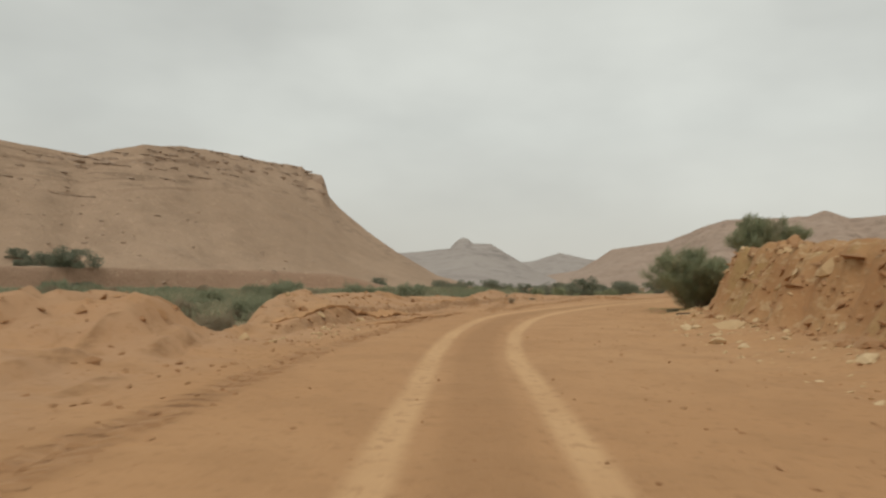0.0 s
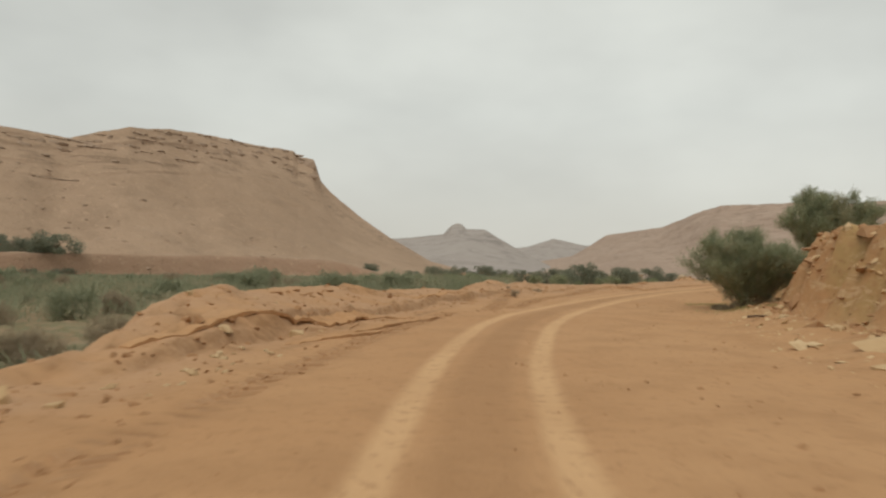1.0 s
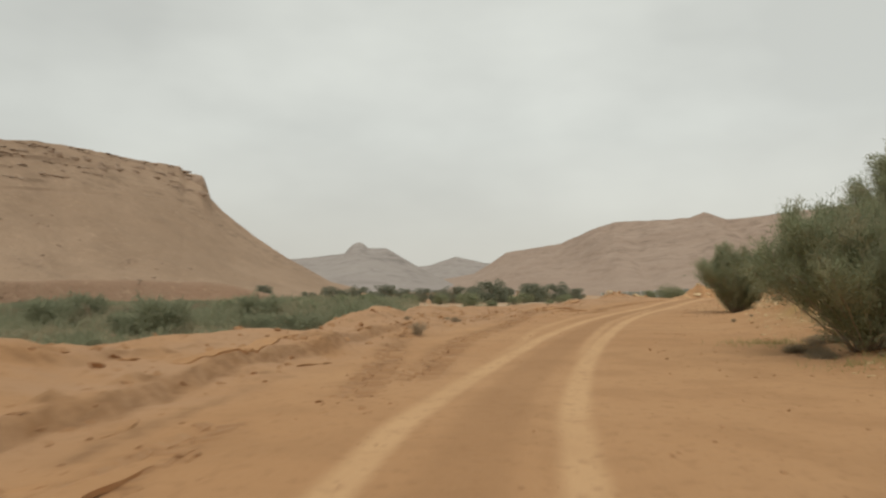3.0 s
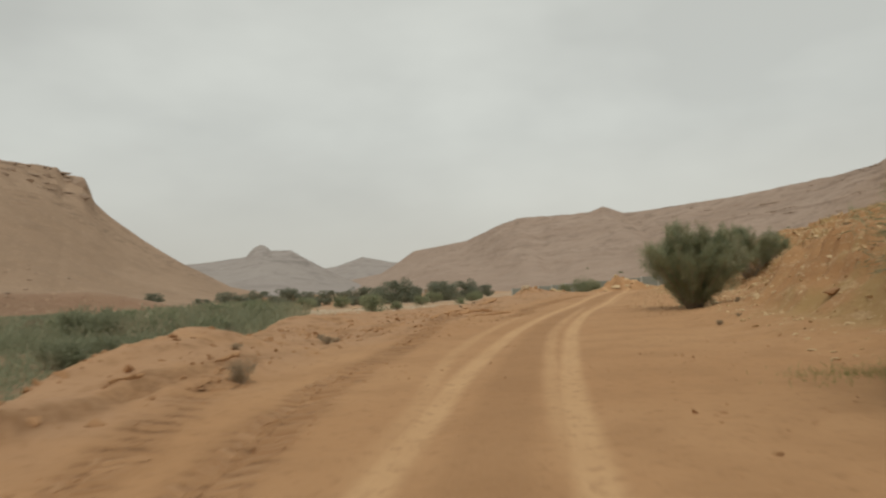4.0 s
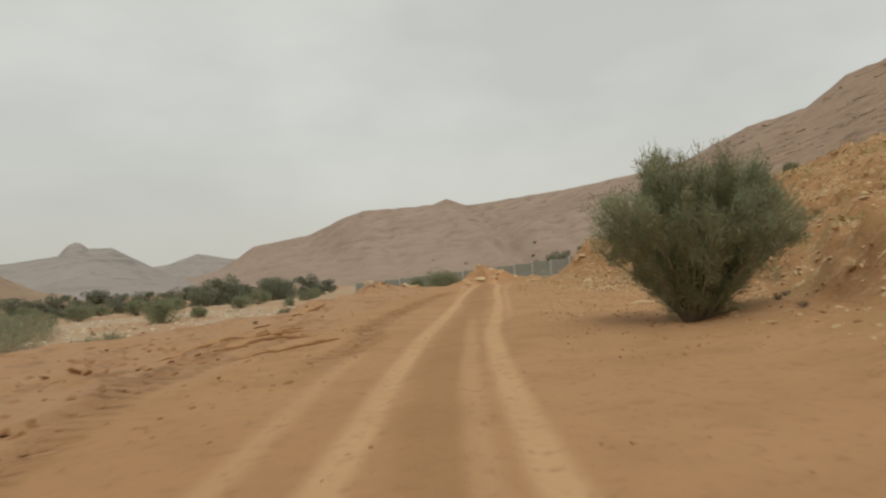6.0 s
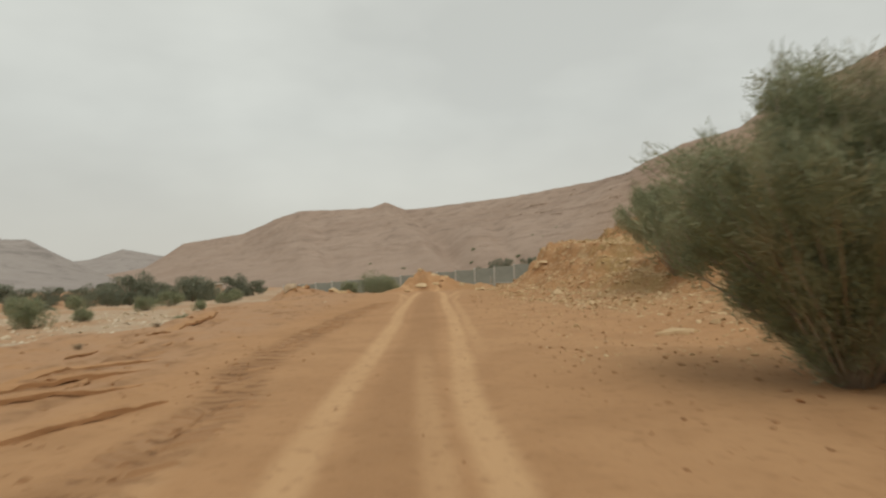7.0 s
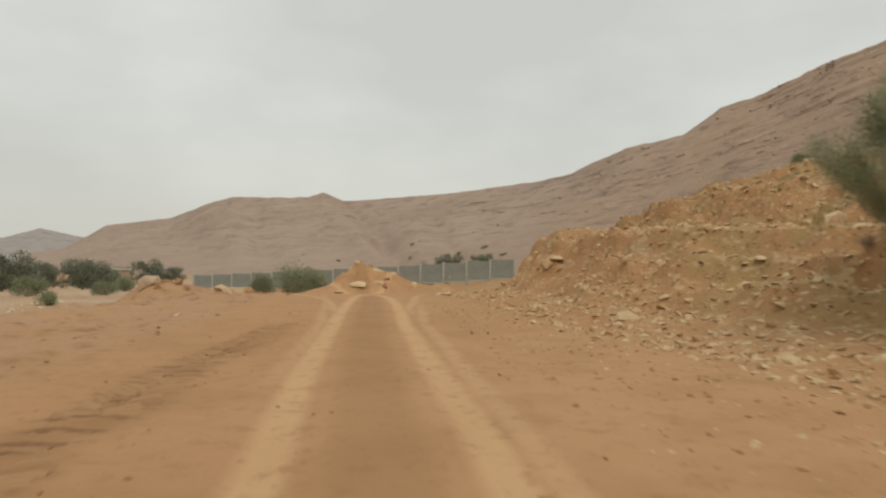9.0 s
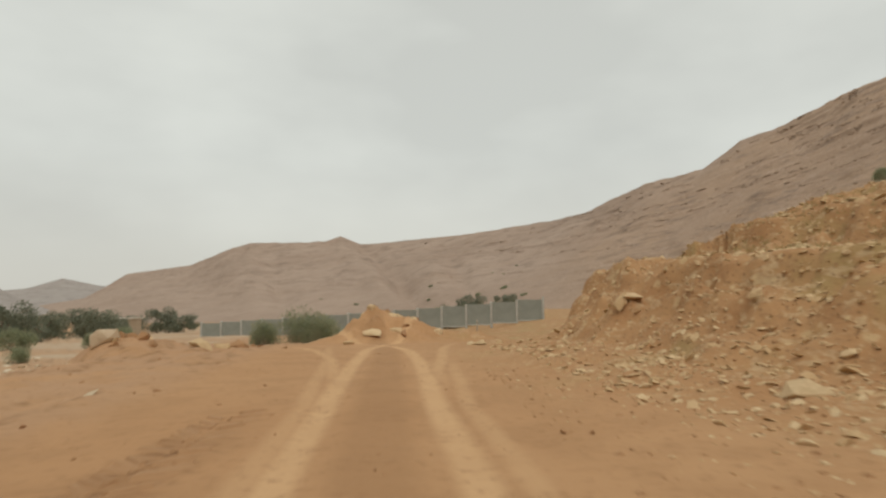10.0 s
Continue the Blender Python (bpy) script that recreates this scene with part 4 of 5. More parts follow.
for dx, dy, size in ((0, 0, 1.2), (7, 3, 1.4), (12, 0, 1.3), (17, -3, 1.6), (22, -5, 1.3), (4, -12, 0.9), (14, -12, 0.9), (-9, 4, 1.1)):
    again(TREE_KINDS[int(size * 10) % 4], -150 + dx, 238 + dy, dx, size, z=SLOPES["mesa"](-150 + dx, 238 + dy), sink=0.7, squash=0.8)
# beyond the fence
again(TREE_KINDS[1], 88.5, 141.0, 0.2, 0.62, z=land_z(88.5, 141.0), squash=1.35)
again(TREE_KINDS[3], 83.6, 142.0, 1.2, 0.62, z=land_z(83.6, 142.0), squash=1.3)
again(TREE_KINDS[0], 80.4, 143.0, 2.2, 0.4, z=land_z(80.4, 143.0), squash=1.35)
HILL_SPOTS = []
_r = np.random.RandomState(5)
for k in range(26):
    az, dist = 21 + 22 * _r.rand(), 240 + 190 * _r.rand()
    x, y = bearing(22.9, 64.3, az, dist)
    HILL_SPOTS.append((x, y, 1.2 + 1.3 * _r.rand()))
for az, dist, size in ((37.6, 262, 3.2), (38.4, 258, 2.4), (36.9, 265, 2.4), (37.2, 262, 2.0), (36.2, 270, 2.2), (35.6, 262, 2.6), (39.2, 255, 2.6), (38.0, 285, 2.2), (34.6, 268, 2.4), (40.4, 300, 2.4), (41.0, 330, 2.6), (33.2, 280, 2.6), (31.6, 275, 2.2), (29.8, 285, 2.4)):
    HILL_SPOTS.append((*bearing(22.9, 64.3, az, dist), size))

# ---- shrubs in the river bed and on the slopes ----
SHRUB = mound("shrub", "grey-green low shrub on pale gravel", 2.2, 1.35, 2600, 23, M_BROOM, leaf=(0.17, 0.016))
DRY = mound("shrub", "dry brown rounded shrub at the field's edge", 1.9, 1.15, 4200, 29, M_DRY, leaf=(0.15, 0.008))
GREY = mound("shrub", "pale grey-green rounded shrub in the field", 2.4, 1.45, 3600, 37, M_REED, leaf=(0.20, 0.014))
tagged(GREY, group="shrubs of the field")
tagged(SHRUB, group="shrubs of the river bed"), tagged(DRY, group="dry shrubs")
rest(SHRUB, 14.6, 72.6, 0.3, 0.95)
rest(DRY, *at_road(15.5, -9.5), 0.2, 1.0)
for x, y, size in ((18.0, 99.0, 1.6), (21.0, 103.5, 0.8), (9.5, 96.0, 1.0), (5.5, 108, 1.2), (12.5, 118, 1.4), (3.5, 121, 1.0), (17.5, 126, 1.5), (24.5, 90.5, 0.6), (7.0, 134, 1.5), (14.0, 140, 1.3),
                   (27.0, 120, 1.2), (31.0, 131, 1.5), (36.0, 128, 1.1), (23.0, 146, 1.6), (-1.0, 139, 1.4), (8.0, 88.5, 0.9), (2.0, 152, 1.7), (40.0, 139, 1.3), (34.0, 104, 0.9), (30.0, 112, 0.8)):
    again(SHRUB, x, y, x * 1.3, size)
for x, y, size in ((6.4, 71.5, 1.2), (3.5, 75, 1.4), (1.0, 79, 1.5), (8.2, 88, 1.5), (5, 92, 1.6), (7, 100, 1.6), (2, 86, 1.5), (-3, 83, 1.6), (10.5, 104, 1.2)):
    again(SHRUB, x, y, x * 2.1, size, squash=0.95)
for s, n, size in ((13.0, -8.8, 0.8), (16.6, -11.5, 1.3), (19.5, -10.8, 0.9), (12.2, -12.5, 1.2), (23, -12, 1.0), (14.2, -7.6, 0.55), (57.5, -12.6, 0.8), (60, -13.5, 1.0), (64.5, -11.8, 0.6), (52, -14, 0.9)):
    x, y = at_road(s, n)
    again(DRY, x, y, s, size)
for x, y, size in ((16.3, 40.9, 0.5), (16.9, 42.1, 0.55), (17.9, 42.9, 0.6)):
    again(DRY, x, y, x * 3.0, size, squash=0.4)
TUFT = broom("tuft", "small dry desert tuft", 0.6, 0.45, 12, 700, 31, M_DRY, leaf=(0.12, 0.005), low=0.05, twig=0.16)
tagged(TUFT, group="dry tufts")
rest(TUFT, 9.15, 46.6, 0.4, 0.75, sink=0.02)
_r = np.random.RandomState(9)
for s, n, size in ((38.2, -4.9, 0.8), (41.6, -4.6, 1.2), (42.6, -4.8, 1.0), (43.5, -5.6, 0.9), (45.4, 4.3, 0.8), (46.3, 4.9, 0.6), (36, 5.2, 0.8), (34.5, 5.6, 0.9), (32.8, 5.6, 0.7), (33.6, 6.1, 0.8), (66, -7.2, 0.9), (60.5, -6.4, 0.8), (72, 8.6, 1.3), (68, 9.4, 1.5), (70.5, 9.6, 1.2), (53, 5.8, 0.8), (54.5, 6.0, 0.7), (55.6, 6.6, 0.8)):
    x, y = at_road(s, n)
    again(TUFT, x, y, s, size * 0.65, sink=0.02, squash=0.7)
for k in range(46):
    s, n = 45 + 60 * _r.rand(), 10 + 34 * _r.rand() ** 0.8
    if s > 80 + 0.6 * n:
        continue
    x, y = at_road(s, n)
    again(TUFT, x, y, k, 0.7 + 0.9 * _r.rand(), sink=0.02)
for x, y, size in HILL_SPOTS:
    again(SHRUB, x, y, x, size * 0.9, z=max(SLOPES["mountain_range"](x, y), land_z(x, y)), sink=0.35 * size, squash=0.8)
for x, y, size in ((64.8, 85.0, 0.7), (71.4, 88.0, 0.9), (56, 66, 0.6), (48, 60, 0.55), (62, 74, 0.7), (74, 78, 0.9)):
    again(SHRUB, x, y, x, size)

# ---- green field in the river bed ----
_r = np.random.RandomState(21)
_fx = np.r_[-60 + 75 * _r.rand(9000), -260 + 280 * _r.rand(9000)]
_fy = np.r_[5 + 115 * _r.rand(9000), 60 + 220 * _r.rand(9000)]
_fz, _fm = land(_fx, _fy)
_patch = fbm(_fx / 11, _fy / 11, 3, 51) + 0.22 * _r.rand(len(_fx))
_ok = (_fm["soil"] > 0.4) & (_patch > 0.50 - 0.2 * sstep(62, 74, _fy) * sstep(-12, 0, _fx))
_fx, _fy, _fz = _fx[_ok], _fy[_ok], _fz[_ok]
_d = np.hypot(_fx - 10, _fy - 45)
_per = 44
_n = len(_fx)
_lush = sstep(62, 74, _fy) * (1 - sstep(105, 130, _fy)) * sstep(-12, 0, _fx)
_high = 0.35 + 0.55 * _lush + 1.5 * np.clip(fbm(_fx / 6, _fy / 6, 3, 53) - 0.25, 0.02, 1) * (0.6 + 0.6 * _r.rand(_n))
_wide = (0.45 + 0.75 * _r.rand(_n)) * np.where(_d > 75, 1.7, 1.0)
_dir = _r.normal(size=(_n * _per, 3))
_dir /= np.linalg.norm(_dir, axis=1)[:, None]
_dir[:, 2] = np.abs(_dir[:, 2])
_fill = 0.25 + 0.75 * _r.rand(_n * _per) ** 0.6
_rad = np.stack([np.repeat(_wide, _per), np.repeat(_wide, _per), np.repeat(_high, _per)], 1)
_base = np.repeat(np.stack([_fx, _fy, _fz - 0.03], 1), _per, 0) + _dir * _rad * _fill[:, None]
_way = _dir * 0.5 + _r.normal(size=(_n * _per, 3)) * 0.4 + np.array([0, 0, 0.55])
_way /= np.linalg.norm(_way, axis=1)[:, None]
_big = np.repeat(np.where(_d > 75, 2.0, 1.0), _per)
field = new("reed_field", quads_mesh("reed_field", blades(_base, _way, _big * (0.16 + 0.22 * _r.rand(_n * _per)), 0.022 * _big, _r), M_REED))
tagged(field, "uneven grey-green grass and reed clumps in the river bed", "reeds", kind="stuff")
# single shrubs that stand out of it
_first_grey = True
_r = np.random.RandomState(22)
for k in range(150):
    x, y = -45 + 58 * _r.rand(), 14 + 75 * _r.rand()
    if land(np.array([x]), np.array([y]))[1]["soil"][0] < 0.92:
        continue
    size = 0.6 + 0.8 * _r.rand()
    if y < 60 and x > -22:
        size *= 0.7
    if k % 3 == 0:
        again(DRY, x, y, k, size * 1.1)
    elif _first_grey:
        _first_grey = False
        rest(GREY, x, y, k, size)
    else:
        again(GREY, x, y, k, size, squash=0.8 + 0.5 * _r.rand())

# ---- fence of concrete posts ----
fence = tagged(new("fence"), "long fence of grey-green panels between pale concrete posts", "fence")
_a, _b = np.array([77.5, 122.5]), np.array([51.8, 155.5])
_bays = 15


def box(name, sx, sy, sz, material, bevel=0.015):
    bm = bmesh.new()
    bmesh.ops.create_cube(bm, size=1.0)
    bmesh.ops.scale(bm, vec=(sx, sy, sz), verts=bm.verts)
    if bevel:
        bmesh.ops.bevel(bm, geom=bm.edges[:], offset=bevel, segments=1, affect="EDGES")
    me = bpy.data.meshes.new(name)
    bm.to_mesh(me)
    bm.free()
    me.materials.append(material)
    return me


_bay = np.linalg.norm(_b - _a) / _bays
_post = box("post", 0.24, 0.24, 3.2, M_CONCRETE, 0.02)
_pane = box("panel", _bay - 0.26, 0.07, 2.25, M_PANEL, 0.01)
_cap = box("rail", _bay - 0.26, 0.12, 0.14, M_CONCRETE, 0.01)
_turn = math.atan2(_b[1] - _a[1], _b[0] - _a[0])
for k in range(_bays + 1):
    p = _a + (_b - _a) * k / _bays
    zb = 0.0 - 2.5 * (k / _bays) ** 0.8 + 0.0
    ob = part("post", _post, fence)
    ob.matrix_basis = Matrix.LocRotScale((p[0], p[1], zb + 0.8), Euler((0, 0, _turn)), None)
    if k < _bays:
        q = _a + (_b - _a) * (k + 0.5) / _bays
        zq = 0.0 - 2.5 * ((k + 0.5) / _bays) ** 0.8
        ob = part("panel", _pane, fence)
        ob.matrix_basis = Matrix.LocRotScale((q[0], q[1], zq + 1.12), Euler((0, 0, _turn)), None)
        ob = part("rail", _cap, fence)
        ob.matrix_basis = Matrix.LocRotScale((q[0], q[1], zq + 0.05), Euler((0, 0, _turn)), None)

# a low pale building half hidden by the acacias
hut = tagged(new("low_building"), "low pale mud-walled building with a flat roof", "building")
_w = part("wall", box("wall", 8.5, 5.0, 3.6, plain_material("mud_wall", (0.430, 0.350, 0.260), (0.380, 0.300, 0.210), 0.6), 0.08), hut)
_w.matrix_basis = pose(0, 0, 1.8)
_w = part("roof", box("roof", 8.9, 5.4, 0.35, plain_material("pale_roof", (0.560, 0.510, 0.430), (0.500, 0.450, 0.370), 0.5), 0.05), hut, "paler flat roof slab")
_w.matrix_basis = pose(0, 0, 3.77)
hut.matrix_basis = pose(54, 222, land_z(54, 222) + 0.2, 0, 0, 25)

# ---- stones ----


def stone_mesh(name, seed, squash, material, points=13):
    """An angular block: the hull of a few scattered points."""
    rng = np.random.RandomState(seed)
    bm = bmesh.new()
    for _ in range(points):
        d = rng.normal(size=3)
        d /= np.linalg.norm(d)
        bm.verts.new(d * (0.38 + 0.14 * rng.rand()) * np.array([1.25, 0.95, squash]))
    out = bmesh.ops.convex_hull(bm, input=bm.verts)
    bmesh.ops.delete(bm, geom=[g for g in out["geom_interior"] if isinstance(g, bmesh.types.BMVert)], context="VERTS")
    bmesh.ops.recalc_face_normals(bm, faces=bm.faces)
    me = bpy.data.meshes.new(name)
    bm.to_mesh(me)
    bm.free()
    me.materials.append(material)
    return me


ROCKS = [stone_mesh("rock", 300 + k, 0.30 + 0.12 * (k % 4), M_STONE) for k in range(8)]
CHALK = [stone_mesh("rock", 330 + k, 0.7, M_WHITE) for k in range(3)]
BLOCKS = [stone_mesh("block", 360 + k, 0.55 + 0.1 * (k % 3), M_CLOD) for k in range(6)]
CLODS = [stone_mesh("clod", 340 + k, 0.7, M_CLOD, 11) for k in range(5)]


def tilt_on(x, y, rng, spread_=0.25):
    e = 0.3
    zx = (land_z(x + e, y) - land_z(x - e, y)) / (2 * e)
    zy = (land_z(x, y + e) - land_z(x, y - e)) / (2 * e)
    up = Vector((-zx, -zy, 1)).normalized()
    q = Vector((0, 0, 1)).rotation_difference(up)
    return q.to_matrix().to_4x4() @ Euler((rng.normal() * spread_, rng.normal() * spread_, rng.rand() * 6.28)).to_matrix().to_4x4()


def rock(x, y, size, rng, meshes=ROCKS, label="pale angular limestone rock lying on the sand", group="loose rocks", sink=0.12, stretch=(1, 1, 1), name="rock", turn=None):
    ob = new(name, meshes[rng.randint(0, len(meshes))])
    m = tilt_on(x, y, rng) if turn is None else Euler((0, 0, turn)).to_matrix().to_4x4()
    ob.matrix_basis = Matrix.Translation((x, y, land_z(x, y) - sink * size * 0.4 + 0.08 * size * stretch[2])) @ m @ Matrix.Diagonal((size * stretch[0], size * stretch[1], size * stretch[2], 1))
    return tagged(ob, label, "rock", group)


_r = np.random.RandomState(77)
# named stones
rock(28.0, 63.6, 0.95, _r, label="long pale stone slab on the sand", stretch=(1, 0.28, 0.45), turn=2.6)
rock(32.0, 64.6, 0.9, _r, label="flat grey stone slab at the slope's foot", stretch=(1, 0.6, 0.5))
rock(38.5, 73.8, 1.5, _r, label="dark overhanging rock ledge on the slope", stretch=(1.3, 0.8, 0.5), turn=0.9, meshes=BLOCKS, sink=0.4)
rock(30.6, 92.3, 1.0, _r, meshes=CHALK, label="whitish boulder leaning on an earth heap", stretch=(0.8, 0.7, 1.3), sink=0.1)
rock(29.7, 91.7, 0.55, _r, meshes=CHALK, label="whitish boulder leaning on an earth heap", stretch=(1.1, 0.7, 0.9), sink=0.1)
rock(31.9, 93.6, 0.8, _r, label="yellowish boulder on an earth heap", stretch=(1.1, 0.8, 1.1), sink=0.1)
rock(33.2, 91.8, 0.8, _r)
rock(40.6, 82.0, 1.1, _r, label="long pale slab on the brow of the slope", stretch=(1.5, 0.6, 0.4), turn=0.9, sink=0.05)
rock(44.6, 79.9, 1.0, _r, label="long pale slab on the brow of the slope", stretch=(1.4, 0.6, 0.4), turn=0.6, sink=0.05)
rock(34.0, 92.6, 0.6, _r)
rock(43.2, 96.9, 1.0, _r, label="yellow boulder on top of the road-end heap", stretch=(1.0, 0.8, 1.3), sink=0.2)
rock(41.4, 96.0, 1.0, _r, sink=-0.1)
rock(39.8, 95.2, 0.8, _r, label="leaning white stone slab", stretch=(1.2, 0.35, 0.9), turn=0.5)
rock(28.9, 82.9, 0.35, _r, meshes=CHALK, label="small white stone on the sand", group="", stretch=(1.2, 0.5, 0.4), sink=0.0)
rock(13.8, 27.1, 0.75, _r, label="rounded pale rock at the bank's foot")
rock(12.6, 70.2, 1.3, _r, label="flat white stone at the field's edge", stretch=(1, 0.8, 0.6))
rock(11.8, 69.6, 0.9, _r)
for s, n, size in ((27.2, 6.6, 1.3), (28.2, 7.0, 1.5), (27.6, 7.6, 1.4), (26.6, 6.3, 0.9), (29.2, 6.4, 0.8), (24.2, 6.3, 0.8), (22.4, 6.1, 1.0), (20.2, 6.2, 1.1)):
    x, y = at_road(s, n)
    rock(x, y, size * 0.7, _r, label="brown block broken out of the cut bank", group="blocks of the bank", meshes=BLOCKS, sink=0.6)
for k in range(34):
    s, n = 3 + 44 * _r.rand(), 6.6 + 2.0 * _r.rand()
    x, y = at_road(s, n)
    rock(x, y, 0.25 + 0.7 * _r.rand() ** 2, _r, label="brown block broken out of the cut bank", group="blocks of the bank", meshes=BLOCKS, sink=0.5)
# rubble: the larger blocks on the slope, one by one
for k in range(100):
    if k < 66:
        s, n = 66 + 26 * _r.rand(), 3.6 + 13 * _r.rand() ** 1.1
        lim = np.interp(s, [66, 72, 77, 83, 90], [5.4, 4.2, 3.2, 2.8, 2.8])
        if n < lim or s > 84 + 0.6 * n:
            n = lim + 3 * _r.rand()
        size = 0.15 + 0.55 * _r.rand() ** 3.2
    elif k < 84:
        s, n = 8 + 54 * _r.rand(), 5.4 + 2.6 * _r.rand()
        size = 0.14 + 0.45 * _r.rand() ** 2.2
    else:
        s, n = 12 + 12 * _r.rand(), -3.6 - 3.2 * _r.rand()
        size = 0.12 + 0.35 * _r.rand() ** 2
    x, y = at_road(s, n)
    rock(x, y, size, _r, stretch=(1, 0.6 + 0.4 * _r.rand(), 0.7 + 0.5 * _r.rand()))


# an overhanging slab with a hollow under it near the end of the bank
for x, y, dz, size, st, tn, lb in ((17.2, 35.6, 0.0, 1.5, (1.2, 0.9, 0.35), 1.0, "broad brown slab overhanging a hollow in the bank"), (17.3, 35.9, -0.75, 1.2, (0.8, 0.8, 0.8), 0.3, "brown block under an overhanging slab of the bank"), (17.6, 34.3, 0.45, 1.3, (1.3, 0.9, 0.3), 1.2, "broad brown slab overhanging a hollow in the bank"), (18.1, 37.5, 0.50, 0.5, (1.2, 0.8, 0.6), 0.5, "whitish stone on the edge of the bank")):
    ob = new("rock", (ROCKS if "whitish" in lb else BLOCKS)[_r.randint(0, 6)])
    ob.matrix_basis = Matrix.LocRotScale((x, y, 1.72 + dz), Euler((0.12, -0.1, tn)), (size * st[0], size * st[1], size * st[2]))
    tagged(ob, lb, "rock", "slabs of the bank")
rock(15.5, 25.6, 0.8, _r, label="whitish boulder lodged in the cut bank", sink=0.1, stretch=(1, 0.8, 1.2))
# ledges and blocks in the face of the cut bank
def heading(s):
    x0, y0 = at_road(s - 0.5, 0)
    x1, y1 = at_road(s + 0.5, 0)
    return math.atan2(y1 - y0, x1 - x0)


for k in range(20):
    s, n = 6 + 25 * _r.rand(), 6.7 + 1.5 * _r.rand()
    x, y = at_road(s, n)
    rock(x, y, 0.45 + 0.65 * _r.rand(), _r, label="brown ledge jutting out of the cut bank", group="ledges of the bank", meshes=BLOCKS, sink=0.35, stretch=(1.3, 0.8, 0.35 + 0.3 * _r.rand()), turn=heading(s) + 0.5 * _r.normal())
for k in range(34):
    s, n = 4 + 28 * _r.rand(), 6.5 + 2.4 * _r.rand()
    x, y = at_road(s, n)
    rock(x, y, 0.15 + 0.35 * _r.rand() ** 1.5, _r, label="pale stone stuck in the cut bank", group="stones of the bank", meshes=ROCKS, sink=0.25)
for k in range(18):
    s, n = 6 + 24 * _r.rand(), 4.9 + 1.6 * _r.rand()
    x, y = at_road(s, n)
    rock(x, y, 0.22 + 0.25 * _r.rand(), _r, label="flat pale stone at the foot of the bank", group="stones under the bank", sink=0.1)
# boulders and blocks tipped on the earth heaps
for cx, cy, rr, count in ((43.0, 96.5, 1.8, 18), (31.2, 93.0, 1.6, 14), (36.5, 95.2, 1.5, 7)):
    for k in range(count):
        a, q = 6.28 * _r.rand(), rr * math.sqrt(_r.rand())
        clod = _r.rand() < 0.45
        rock(cx + q * math.cos(a), cy + q * math.sin(a), (0.25 + 0.55 * _r.rand() ** 2), _r, meshes=BLOCKS if clod else ROCKS, label="red earth block on a bulldozed heap" if clod else "yellowish stone on a bulldozed heap", group="stones of the heaps", stretch=(1, 0.8, 1.2), sink=0.22)


def plate_mesh(seed):
    """A broken piece of dried crust: an uneven slab with a ragged outline."""
    rng = np.random.RandomState(seed)
    count = 15
    ang = np.arange(count) * 2 * math.pi / count
    rad = 0.5 * (0.62 + 0.5 * rng.rand(count))
    x, y = rad * np.cos(ang), rad * np.sin(ang)
    top = 0.5 + 0.15 * rng.normal(size=count)
    verts = [(0, 0, 0.62), (0, 0, -0.5)]
    verts += [(x[k] * 0.92, y[k] * 0.92, top[k]) for k in range(count)]
    verts += [(x[k], y[k], top[k] - 0.25) for k in range(count)]
    verts += [(x[k] * 0.86, y[k] * 0.86, -0.5) for k in range(count)]
    faces = []
    for k in range(count):
        j = (k + 1) % count
        faces += [(0, 2 + k, 2 + j), (2 + k, 2 + count + k, 2 + count + j, 2 + j), (2 + count + k, 2 + 2 * count + k, 2 + 2 * count + j, 2 + count + j), (1, 2 + 2 * count + j, 2 + 2 * count + k)]
    return mesh_from("crust", verts, faces, [M_GROUND])


PLATES = [plate_mesh(500 + k) for k in range(6)]


def crust(s, n, long_, wide, thick, lift):
    """One slab of crust whose edge towards the road is lifted off the sand."""
    x, y = at_road(s, n)
    ob = new("crust", PLATES[_r.randint(0, len(PLATES))])
    turn = Euler((lift, 0.05 * _r.normal(), 0)).to_matrix().to_4x4()
    spin = Euler((0, 0, heading(s) + 0.18 * _r.normal() + math.pi)).to_matrix().to_4x4()
    ob.matrix_basis = Matrix.Translation((x, y, land_z(x, y) - 0.035)) @ spin @ turn @ Matrix.Diagonal((long_, wide, thick, 1))
    return tagged(ob, "slab of cracked sandy crust lifted off the ground", "crust", "slabs of crust")


